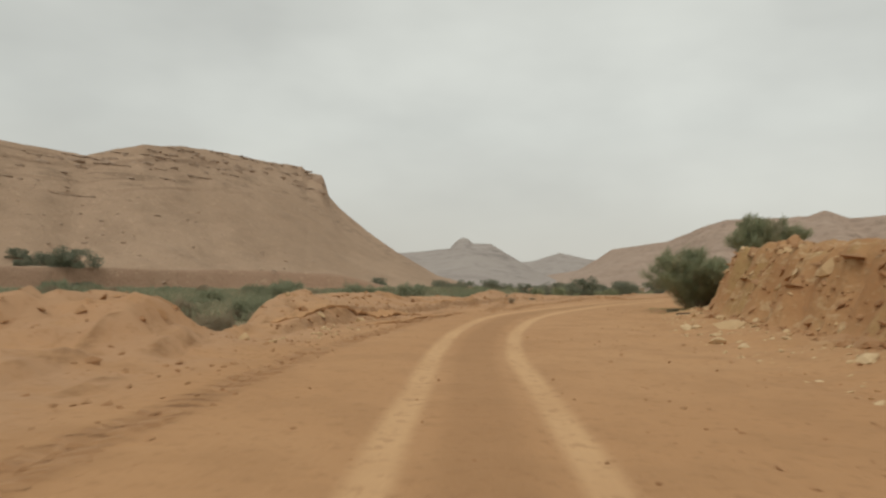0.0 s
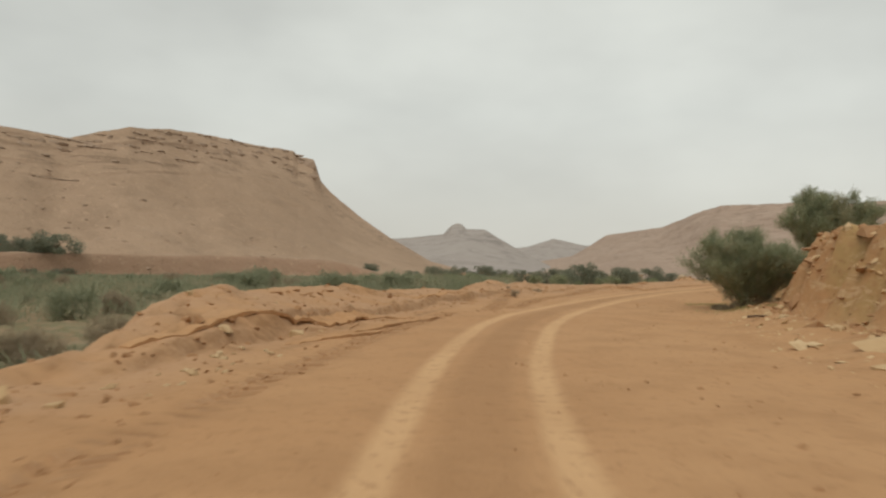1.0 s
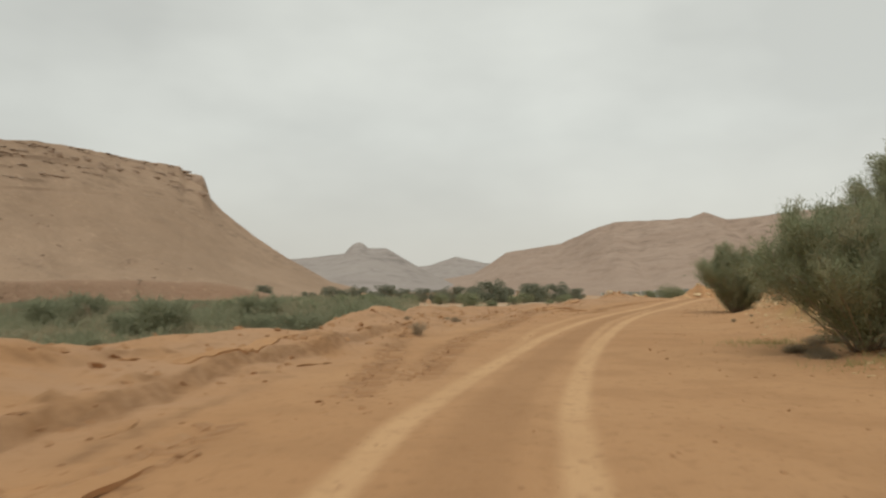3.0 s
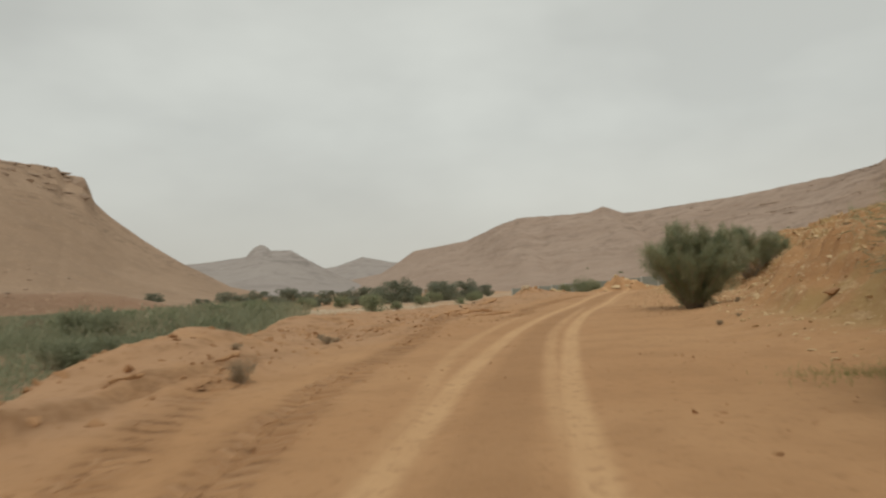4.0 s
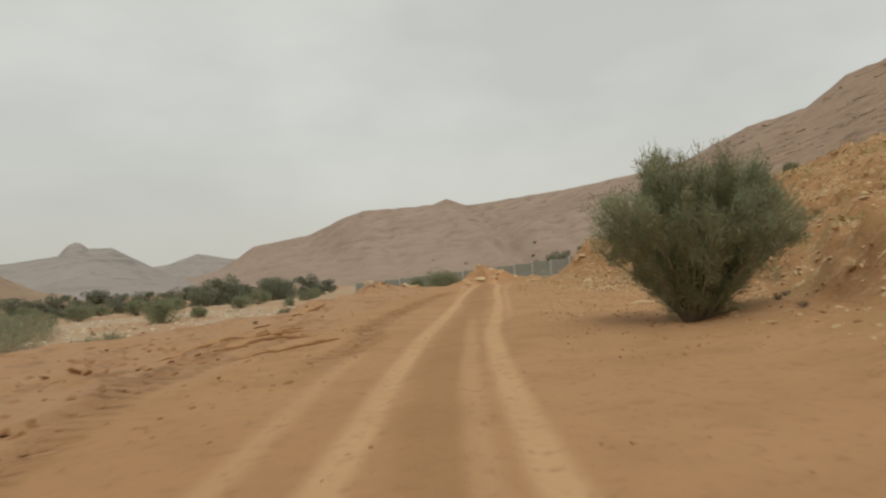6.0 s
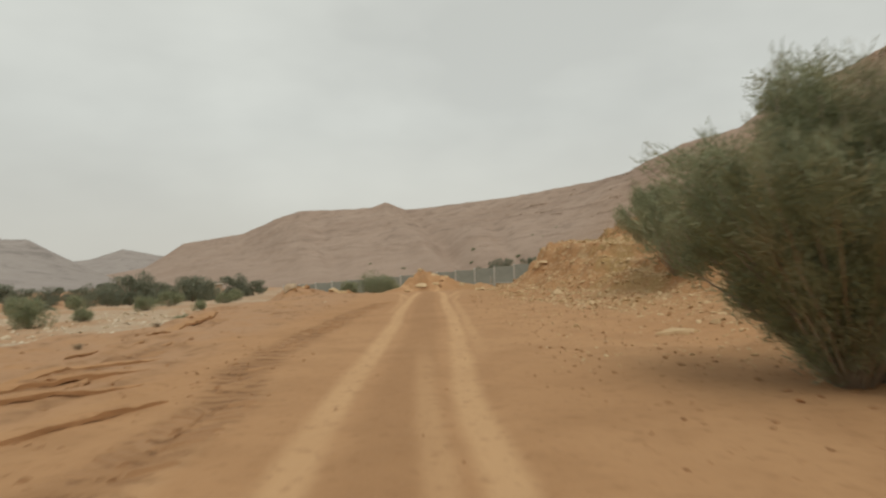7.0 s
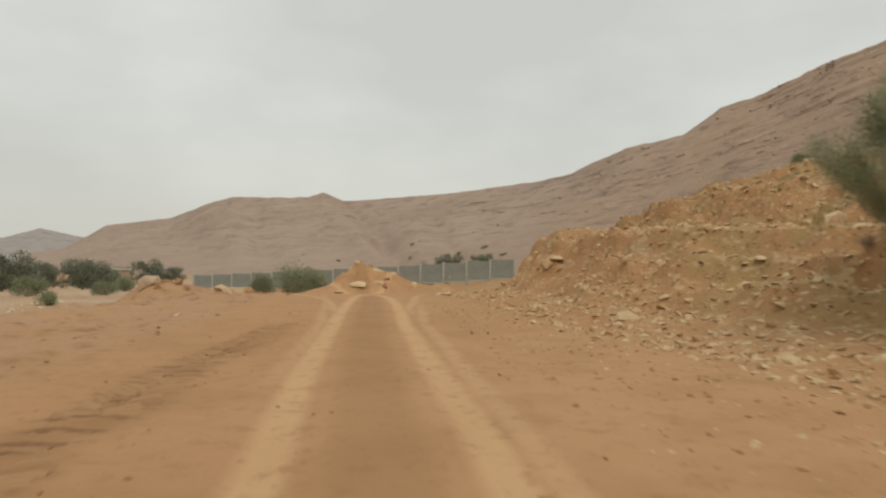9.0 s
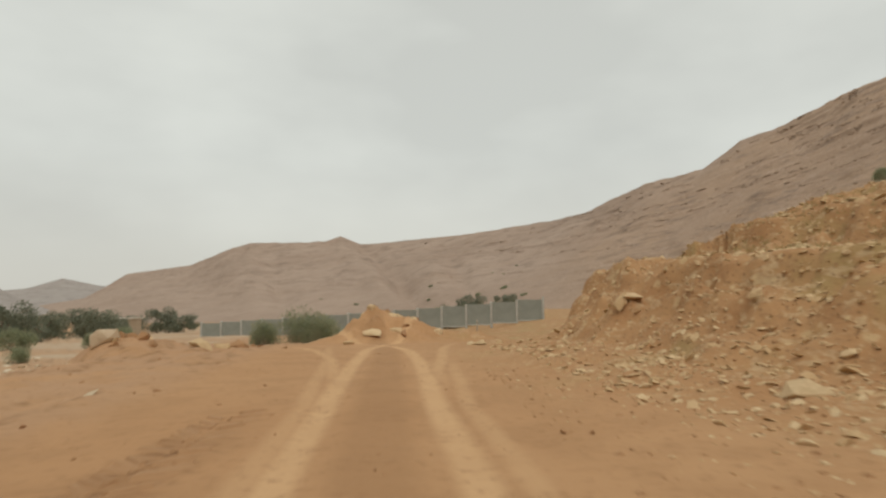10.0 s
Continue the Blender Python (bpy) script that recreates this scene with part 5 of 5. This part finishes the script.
def crust_strip(along_, beside, wander, seed, height, back=0.55, over=0.16):
    """A long lip of dried crust, undercut towards the road, that follows a line given along and beside the road."""
    s0, s1 = along_[0], along_[-1]
    rng = np.random.RandomState(seed)
    count = int((s1 - s0) / 0.12)
    rows = []
    for k in range(count + 1):
        s = s0 + (s1 - s0) * k / count
        taper = min(1.0, 4 * k / count, 4 * (1 - k / count))
        n = float(np.interp(s, along_, beside)) + wander * (float(fbm(np.array(s / 1.3), np.array(seed * 0.7), 4, 29)) - 0.5)
        rag = over * (0.25 * rng.rand() + 1.2 * float(fbm(np.array(s / 0.55), np.array(seed * 1.0), 3, 75))) * taper
        xb, yb = at_road(s, n - back)
        xm, ym = at_road(s, n - 0.12)
        xf, yf = at_road(s, n + rag)
        zb = land_z(xb, yb)
        top = max(land_z(xm, ym), land_z(*at_road(s, n - 0.3)) - 0.03, land_z(xf, yf) + 0.5 * height * taper) + 0.012
        top = top + 0.05 * (float(fbm(np.array(s / 0.7), np.array(seed * 2.0), 2, 77)) - 0.5)
        top = min(top, land_z(xf, yf) + (height + 0.04) * (0.35 + 0.65 * taper))
        thick = 0.05 + 0.05 * rng.rand()
        rows.append([(xb, yb, zb - 0.05), (xm, ym, top), (xf, yf, top - 0.025 + 0.03 * rng.rand()), (xf, yf, top - thick), (xm, ym, top - thick - 0.05), (xb, yb, zb - 0.25)])
    verts = [p for r in rows for p in r]
    faces = []
    for k in range(count):
        for q in range(6):
            w = (q + 1) % 6
            faces.append((k * 6 + q, k * 6 + w, k * 6 + 6 + w, k * 6 + 6 + q))
    faces.append(tuple(range(6))[::-1])
    faces.append(tuple(count * 6 + q for q in range(6)))
    ob = new("crust", mesh_from("crust", verts, faces, [M_GROUND]))
    return tagged(ob, "long cracked lip of sandy crust, undercut beside the road", "crust", "slabs of crust")


for along_, beside, wander, seed, height, over in (
        ((15, 17, 18.7, 20.5, 22, 23, 24), (-4.9, -4.75, -4.55, -4.35, -4.15, -3.8, -3.0), 0.55, 7, 0.11, 0.13),
        ((18.6, 20.2, 21.7, 23.2, 25), (-3.55, -3.25, -3.05, -2.8, -2.6), 0.35, 8, 0.11, 0.14),
        ((17.5, 19, 20.4), (-3.6, -3.2, -2.7), 0.3, 11, 0.09, 0.12),
        ((28.5, 32.0), (-4.9, -5.0), 0.6, 12, 0.10, 0.14),
        ((50.5, 53.2), (-6.3, -6.0), 0.6, 13, 0.12, 0.16),
        ((54.3, 56.0, 57.6), (-5.7, -4.75, -3.7), 0.5, 9, 0.13, 0.17),
        ((53.2, 54.8, 56.4), (-5.0, -4.3, -3.2), 0.5, 14, 0.12, 0.16),
        ((52.4, 53.8, 55.2), (-4.0, -3.3, -2.6), 0.4, 15, 0.10, 0.14),
        ((56.2, 58.0, 59.5), (-5.6, -5.0, -4.3), 0.5, 16, 0.10, 0.15),
        ((64.0, 66.5, 68.6, 70.0), (-6.0, -6.3, -6.6, -7.1), 0.5, 17, 0.20, 0.20)):
    crust_strip(along_, beside, wander, seed, height, 0.5, over)
# pale stones in front of the lip
for k in range(22):
    s, n = 13.2 + 3.2 * _r.rand(), -3.2 - 1.0 * _r.rand()
    x, y = at_road(s, n)
    rock(x, y, 0.06 + 0.15 * _r.rand() ** 1.5, _r, label="whitish flat stone beside the cracked crust", group="stones by the crust", sink=0.1)
for k in range(4):
    s = 18 + 14 * _r.rand()
    crust(s, -3.7 - 0.5 * _r.rand(), 0.9 + 1.1 * _r.rand(), 0.30 + 0.15 * _r.rand(), 0.05, 0.10 + 0.08 * _r.rand())
for k in range(7):
    s = 12.5 + 14 * _r.rand()
    crust(s, -5.0 - 1.6 * _r.rand(), 0.35 + 0.5 * _r.rand(), 0.25 + 0.2 * _r.rand(), 0.06, 0.10 + 0.10 * _r.rand())
for k in range(8):
    s = 44 + 20 * _r.rand()
    crust(s, -4.2 - 3.0 * _r.rand(), 0.6 + 0.9 * _r.rand(), 0.25 + 0.25 * _r.rand(), 0.07, 0.14 + 0.1 * _r.rand())
for k in range(6):
    s = 26 + 14 * _r.rand()
    crust(s, -4.4 - 1.6 * _r.rand(), 0.4 + 0.8 * _r.rand(), 0.3 + 0.2 * _r.rand(), 0.07, 0.14 + 0.1 * _r.rand())


def scatter(name, label, category, spots, sizes, meshes, material, rng, flat=1.0):
    """Many small stones as one loose layer."""
    spots = np.array(spots)
    z, _ = land(spots[:, 0], spots[:, 1])
    data = []
    for me in meshes:
        v = np.array([tuple(q.co) for q in me.vertices])
        f = [tuple(q.vertices) for q in me.polygons]
        data.append((v, f))
    verts, faces, k = [], [], 0
    for (x, y), zz, size in zip(spots, z, sizes):
        v, f = data[rng.randint(0, len(data))]
        a = rng.rand() * 6.28
        rot = np.array([[math.cos(a), -math.sin(a), 0], [math.sin(a), math.cos(a), 0], [0.3 * rng.normal(), 0.3 * rng.normal(), flat]])
        verts.append(v @ rot.T * size + (x, y, zz + 0.0 * size))
        faces.extend(tuple(i + k for i in q) for q in f)
        k += len(v)
    return tagged(new(name, mesh_from(name, np.concatenate(verts), faces, [material])), label, category, kind="stuff")


_spots, _sizes = [], []
for k in range(7000):
    s, n = 56 + 46 * _r.rand(), 3.2 + 26 * _r.rand() ** 1.5
    lim = np.interp(s, [56, 66, 72, 77, 83, 90], [6.0, 4.8, 3.6, 2.8, 2.5, 2.5])
    if n < lim or s > 86 + 0.6 * n:
        continue
    _spots.append(at_road(s, n))
    _sizes.append(0.045 + 0.17 * _r.rand() ** 3 + 0.005 * n)
for k in range(1700):
    s, n = -4 + 64 * _r.rand(), 4.6 + 3.8 * _r.rand()
    _spots.append(at_road(s, n))
    _sizes.append(0.04 + 0.16 * _r.rand() ** 2.5)
for k in range(3000):
    s, n = 56 + 30 * _r.rand(), 1.7 + 5.2 * _r.rand() ** 0.7
    _spots.append(at_road(s, n))
    _sizes.append(0.015 + 0.08 * _r.rand() ** 3.5)
for k in range(900):
    s, n = 40 + 60 * _r.rand(), 9 + 45 * _r.rand()
    if s > 84 + 0.6 * n:
        continue
    _spots.append(at_road(s, n))
    _sizes.append(0.15 + 0.45 * _r.rand() ** 2)
for k in range(500):
    s, n = 66 + 13 * _r.rand(), 4.4 + 4.2 * _r.rand()
    _spots.append(at_road(s, n))
    _sizes.append(0.05 + 0.16 * _r.rand() ** 2.2)
for k in range(1600):
    s, n = 36 + 26 * _r.rand(), 6.6 + 11 * _r.rand() ** 1.2
    _spots.append(at_road(s, n))
    _sizes.append(0.04 + 0.22 * _r.rand() ** 3)
for k in range(5200):
    s, n = 68 + 28 * _r.rand(), 3.4 + 20 * _r.rand() ** 1.25
    lim = np.interp(s, [68, 72, 77, 83, 90], [5.0, 4.0, 3.2, 2.8, 2.8])
    if n < lim or s > 85 + 0.6 * n or fbm(np.array(s / 2.2), np.array(n / 1.2), 3, 97) < 0.47:
        continue
    _spots.append(at_road(s, n))
    _sizes.append(0.05 + 0.27 * _r.rand() ** 3.0)
scatter("rubble", "scattered pale limestone rubble on the slope", "rubble", _spots, _sizes, ROCKS, M_STONE, _r, 0.9)
_spots, _sizes = [], []
for k in range(1500):
    x, y = 9 + 22 * _r.rand(), 70 + 45 * _r.rand()
    _spots.append((x, y))
    _sizes.append(0.10 + 0.40 * _r.rand() ** 2.2)
_spots = np.array(_spots)
_pm = land(_spots[:, 0], _spots[:, 1])[1]["pale"] > 0.25
scatter("river_stones", "white stones in the dry river bed", "stones", _spots[_pm], np.array(_sizes)[_pm], ROCKS, M_WHITE, _r, 0.8)
_spots, _sizes = [], []
for k in range(2600):
    s = -2 + 92 * _r.rand()
    n = _r.normal() * 2.6
    q = abs(abs(n + 0.1) - 0.78)
    if q < 0.32 and _r.rand() < 0.85:
        continue
    _spots.append(at_road(s, n))
    _sizes.append(0.018 + 0.05 * _r.rand() ** 3)
for k in range(420):
    s = 2 + 80 * _r.rand()
    rs, rn, rw = RUTS[k % 4]
    s = rs[0] + (rs[-1] - rs[0]) * _r.rand()
    lane = np.interp(s, rs, rn)
    _spots.append(at_road(s, lane + _r.normal() * 0.28))
    _sizes.append(0.03 + 0.08 * _r.rand() ** 2)
for k in range(160):
    s = 47 + 14 * _r.rand()
    _spots.append(at_road(s, -2.9 + _r.normal() * 0.45))
    _sizes.append(0.03 + 0.10 * _r.rand() ** 2)
for k in range(900):
    s, n = 0 + 84 * _r.rand(), -3.6 - 4.5 * _r.rand()
    _spots.append(at_road(s, n))
    _sizes.append(0.03 + 0.12 * _r.rand() ** 4)
for k in range(450):
    s, n = 4 + 22 * _r.rand(), -2.4 - 2.4 * _r.rand()
    _spots.append(at_road(s, n))
    _sizes.append(0.025 + 0.12 * _r.rand() ** 3)
for k in range(1500):
    s, n = 8 + 50 * _r.rand(), -4.0 - 4.2 * _r.rand()
    _spots.append(at_road(s, n))
    _sizes.append(0.04 + 0.22 * _r.rand() ** 3.5)
for k in range(1500):
    s, n = 50 + 30 * _r.rand(), 1.6 + 5.0 * _r.rand()
    _spots.append(at_road(s, n))
    _sizes.append(0.025 + 0.085 * _r.rand() ** 3.0)
for k in range(500):
    s, n = 2 + 40 * _r.rand(), 1.8 + 4.2 * _r.rand()
    _spots.append(at_road(s, n))
    _sizes.append(0.02 + 0.09 * _r.rand() ** 3.5)
scatter("clods", "loose red clods and pebbles on the road", "clods", _spots, _sizes, CLODS, M_CLOD, _r, 0.9)



def tread(rs, rn, wide, seed):
    """Slanted ridges of earth pressed up between the lugs of a tractor tyre."""
    rng = np.random.RandomState(seed)
    verts, faces = [], []
    for k in range(int((rs[-1] - rs[0] - 2) / 0.085)):
        s = rs[0] + 1 + 0.085 * k + 0.02 * rng.normal()
        side = 1 if k % 2 else -1
        keep = float(fbm(np.array(s / 1.6), np.array(seed * 1.3), 3, 95))
        if keep < 0.38 or rng.rand() < 0.12:
            continue
        n = float(np.interp(s, rs, rn)) + side * wide * 0.48 + 0.02 * rng.normal()
        x, y = at_road(s, n)
        a = heading(s) + math.pi / 2 + side * 0.75 + 0.15 * rng.normal()
        ln, w, h = wide * (0.42 + 0.2 * rng.rand()), 0.028 + 0.02 * rng.rand(), 0.018 + 0.030 * rng.rand() * min(2 * keep, 1)
        zz = land_z(x, y) - 0.012
        c, d = math.cos(a), math.sin(a)
        k0 = len(verts)
        for u, v, t in ((-1, -1.6, 0), (1, -1.6, 0), (1, 1.6, 0), (-1, 1.6, 0), (-0.8, -0.5, 1), (0.85, -0.6, 0.9), (0.8, 0.6, 1), (-0.85, 0.5, 0.8)):
            px, py = u * ln + 0.01 * rng.normal(), v * w
            verts.append((x + px * c - py * d, y + px * d + py * c, zz + t * h))
        faces += [tuple(k0 + i for i in f) for f in ((4, 5, 6, 7), (0, 1, 5, 4), (1, 2, 6, 5), (2, 3, 7, 6), (3, 0, 4, 7))]
    ob = new("tyre_print", mesh_from("tyre_print", verts, faces, [M_CLOD]))
    return tagged(ob, "lugged print of a tractor tyre in red sand", "tyre print", kind="stuff")


for k, (rs, rn, rw) in enumerate(RUTS):
    tread(rs, rn, rw, 60 + k)

# crumbled face of the cut bank
_spots, _sizes = [], []
for k in range(1300):
    s = -6 + 39 * _r.rand()
    n = float(np.interp(s, [-40, 9, 22, 27, 32.3], [7.3, 7.2, 7.0, 6.5, 6.3])) - 0.5 + 2.0 * _r.rand() ** 1.2
    _spots.append(at_road(s, n))
    _sizes.append(0.06 + 0.24 * _r.rand() ** 3)
scatter("bank_rubble", "crumbling brown earth and stones of the cut bank", "rubble", _spots, _sizes, BLOCKS, M_CLOD, _r, 0.8)


def ledge_rocks(name, label, slope, centre, lines, material, rng):
    """Short rows of blocks along level beds on a mountainside: bearing, distance, length, block size."""
    verts, faces, k = [], [], 0
    data = [(np.array([tuple(q.co) for q in me.vertices]), [tuple(q.vertices) for q in me.polygons]) for me in BLOCKS]
    for az, dist, run, size in lines:
        level, r = None, dist
        for q in range(max(int(run / size), 1)):
            a = math.radians(az) + q * size * 0.8 / dist
            # walk along the contour
            for _ in range(6):
                x, y = centre[0] + r * math.sin(a), centre[1] + r * math.cos(a)
                z = SLOPES[slope](x, y)
                if level is None:
                    level = z
                r += 1.6 * max(min(level - z, 3.0), -3.0)
            v, f = data[rng.randint(0, len(data))]
            g = -a + 0.25 * rng.normal()
            c, s = math.cos(g), math.sin(g)
            w = v * np.array([1.5, 1.0, 0.38 + 0.3 * rng.rand()]) * size * (0.6 + 0.6 * rng.rand())
            verts.append(np.stack([w[:, 0] * c - w[:, 1] * s + x, w[:, 0] * s + w[:, 1] * c + y, w[:, 2] + z + 0.05 * size], 1))
            faces.extend(tuple(i + k for i in p) for p in f)
            k += len(v)
    return tagged(new(name, mesh_from(name, np.concatenate(verts), faces, [material])), label, "rocks", kind="stuff")


_lines = []
for k in range(90):
    az = -62 + 47.5 * _r.rand() ** 0.7
    d = float(np.interp(az, [-62, -34, -25, -15], [326, 376, 424, 534])) - 4 - 34 * _r.rand() ** 1.3
    _lines.append((az, d, 3 + 22 * _r.rand() ** 2, 1.6 + 2.0 * _r.rand()))
for k in range(260):
    az, d = -60 + 46 * _r.rand(), 270 + 100 * _r.rand()
    _lines.append((az, d, 1.0, 0.9 + 1.3 * _r.rand()))
# the cliff under the rim, and the head of rock at its end
for az, d, run, size in ((-14.9, 533, 9, 7.5), (-14.4, 535, 9, 6.5), (-16.4, 521, 14, 4.2), (-18.0, 500, 16, 4.0), (-20.2, 472, 12, 3.6), (-22.5, 446, 14, 3.6), (-25.0, 418, 10, 3.4), (-27.2, 398, 10, 3.2)):
    _lines.append((az, d, run, size))
ledge_rocks("mesa_ledges", "broken brown rock ledges and blocks below the mesa rim", "mesa", (7.3, 9.3), _lines, M_LEDGE, _r)
_lines = []
for k in range(300):
    az = 32 + 46 * _r.rand() ** 0.55
    far = float(np.interp(az, [30, 45.2, 57.2, 63, 71.5, 81], [815, 580, 400, 360, 290, 270]))
    near = float(np.interp(az, [26, 41, 51, 61, 71, 96], [300, 220, 150, 105, 85, 70]))
    u = 0.30 + 0.68 * _r.rand() ** 0.7
    d = near + (far - near) * u
    _lines.append((az, d, (2 + 9 * _r.rand() ** 2) * d / 250, (0.6 + 0.7 * _r.rand()) * d / 220))
ledge_rocks("range_ledges", "short rows of brown rock ledges on the mountain slope", "mountain_range", (22.9, 64.3), _lines, M_LEDGE, _r)



def cliff_block(az, elev, wide, tall, seed, label, deep=0.45):
    """A great block standing out of the mesa's rim, at a bearing and height angle from the valley road."""
    cx, cy = 7.3, 9.3
    for d in np.arange(300, 560, 1.0):
        x, y = bearing(cx, cy, az, d)
        if SLOPES["mesa"](x, y) > 1.4 + d * math.tan(math.radians(elev)):
            break
    x, y = bearing(cx, cy, az, d + 0.1 * wide)
    ob = new("cliff_block", stone_mesh("cliff_block", seed, 0.95, M_LEDGE, 26))
    ob.matrix_basis = Matrix.LocRotScale((x, y, 1.4 + d * math.tan(math.radians(elev))), Euler((0.05, -0.03, -math.radians(az) + 0.2)), (wide * 0.85, deep * wide, tall * 1.15))
    return tagged(ob, label, "rock", "blocks of the mesa rim")


cliff_block(-13.9, 7.95, 13.0, 11.0, 801, "rounded brown head of rock at the mesa's end", 0.8)
cliff_block(-13.6, 7.1, 10.0, 5.0, 802, "brown rock ledge under the mesa's head", 0.7)
_cr = np.random.RandomState(83)
for k in range(30):
    az = -15.0 - 20.0 * (k / 30) ** 1.1 + 0.3 * _cr.normal()
    rim_ = float(np.interp(az, [-34, -31.5, -29.6, -24.8, -21.3, -18.2, -15.2], [9.08, 8.78, 9.44, 10.12, 9.87, 9.44, 9.2]))
    cliff_block(az, rim_ - 0.55 - 0.75 * _cr.rand() ** 1.3, 5 + 9 * _cr.rand() ** 1.5, 2.2 + 2.6 * _cr.rand(), 810 + k, "brown block of the broken cliff under the mesa's rim", 0.35)

# ---- small things ----
_r = np.random.RandomState(99)
_spots = np.concatenate([np.array((cx, cy)) + _r.normal(size=(380, 2)) * np.array((w, w * 0.7)) for cx, cy, w in ((16.4, 39.4, 0.6), (17.0, 38.2, 0.6), (16.9, 43.6, 0.5))])
_gz2, _ = land(_spots[:, 0], _spots[:, 1])
_way = _r.normal(size=(len(_spots), 3)) * np.array((0.5, 0.5, 0.1)) + np.array((0, 0, 1.0))
_way /= np.linalg.norm(_way, axis=1)[:, None]
tagged(new("grass", quads_mesh("grass", blades(np.stack([_spots[:, 0], _spots[:, 1], _gz2 - 0.01], 1), _way, 0.05 + 0.10 * _r.rand(len(_spots)), np.full(len(_spots), 0.006), _r), leaf_material("green_grass", (0.330, 0.310, 0.130), (0.400, 0.370, 0.165), (0.430, 0.350, 0.180)))), "thin green grass under the roadside bush", "grass", kind="stuff")
v, f = tube([(-0.42, 0, 0.03), (-0.1, 0.04, 0.05), (0.2, 0.0, 0.04), (0.45, 0.05, 0.06)], [0.035, 0.03, 0.028, 0.015], 6)
stick = tagged(new("stick", mesh_from("stick", v, f, [plain_material("dark_wood", (0.110, 0.070, 0.045), (0.160, 0.105, 0.070), 9.0)], True)), "short dark dead branch lying on the sand", "stick")
rest(stick, 14.8, 33.9, 0.3, sink=0.0)
stake = tagged(new("stake"), "thin dark wooden stake standing at the road's end", "stake")
v, f = tube([(0, 0, -0.3), (0.01, 0, 0.6), (0.03, 0.01, 1.25)], [0.055, 0.05, 0.04], 7)
part("pole", mesh_from("pole", v, f, [M_BARK], True), stake)
v, f = tube([(0.02, 0.0, 1.12), (0.02, 0.0, 1.20)], [0.062, 0.062], 7)
part("wire_loop", mesh_from("wire_loop", v, f, [M_CONCRETE], True), stake)
rest(stake, 50.9, 100.7, 0.4, sink=0.0)
rock(27.7, 66.0, 0.16, _r, label="white pebble on the sand", group="", sink=0.0)

# sparse olive grass on the stony slope
_s, _n = 40 + 46 * _r.rand(5200), 8.5 + 22 * _r.rand(5200) ** 1.1
_spots = np.array([at_road(a, c) for a, c in zip(_s, _n)])
_gz2, _ = land(_spots[:, 0], _spots[:, 1])
_keep = fbm(_spots[:, 0] / 3.5, _spots[:, 1] / 3.5, 3, 91) > 0.50
_spots = np.repeat(np.stack([_spots[:, 0], _spots[:, 1], _gz2 - 0.02], 1)[_keep], 9, 0)
_spots[:, :2] += _r.normal(size=(len(_spots), 2)) * 0.07
_way = _r.normal(size=(len(_spots), 3)) * np.array((0.6, 0.6, 0.1)) + np.array((0, 0, 1.0))
_way /= np.linalg.norm(_way, axis=1)[:, None]
tagged(new("slope_grass", quads_mesh("slope_grass", blades(_spots, _way, 0.08 + 0.16 * _r.rand(len(_spots)), np.full(len(_spots), 0.008), _r), leaf_material("olive_grass", (0.330, 0.275, 0.120), (0.400, 0.325, 0.150), (0.420, 0.315, 0.165)))), "sparse olive grass on the stony slope", "grass", kind="stuff")
# cream-coloured stones gathered at the foot of the slope
_spots = [at_road(65.5 + 15 * _r.rand(), 4.0 + 5.6 * _r.rand()) for k in range(950)]
_sizes = 0.04 + 0.17 * _r.rand(950) ** 3.0
scatter("pale_stones", "cream-coloured stones at the foot of the slope", "stones", _spots, _sizes, ROCKS, M_CREAM, _r, 0.8)
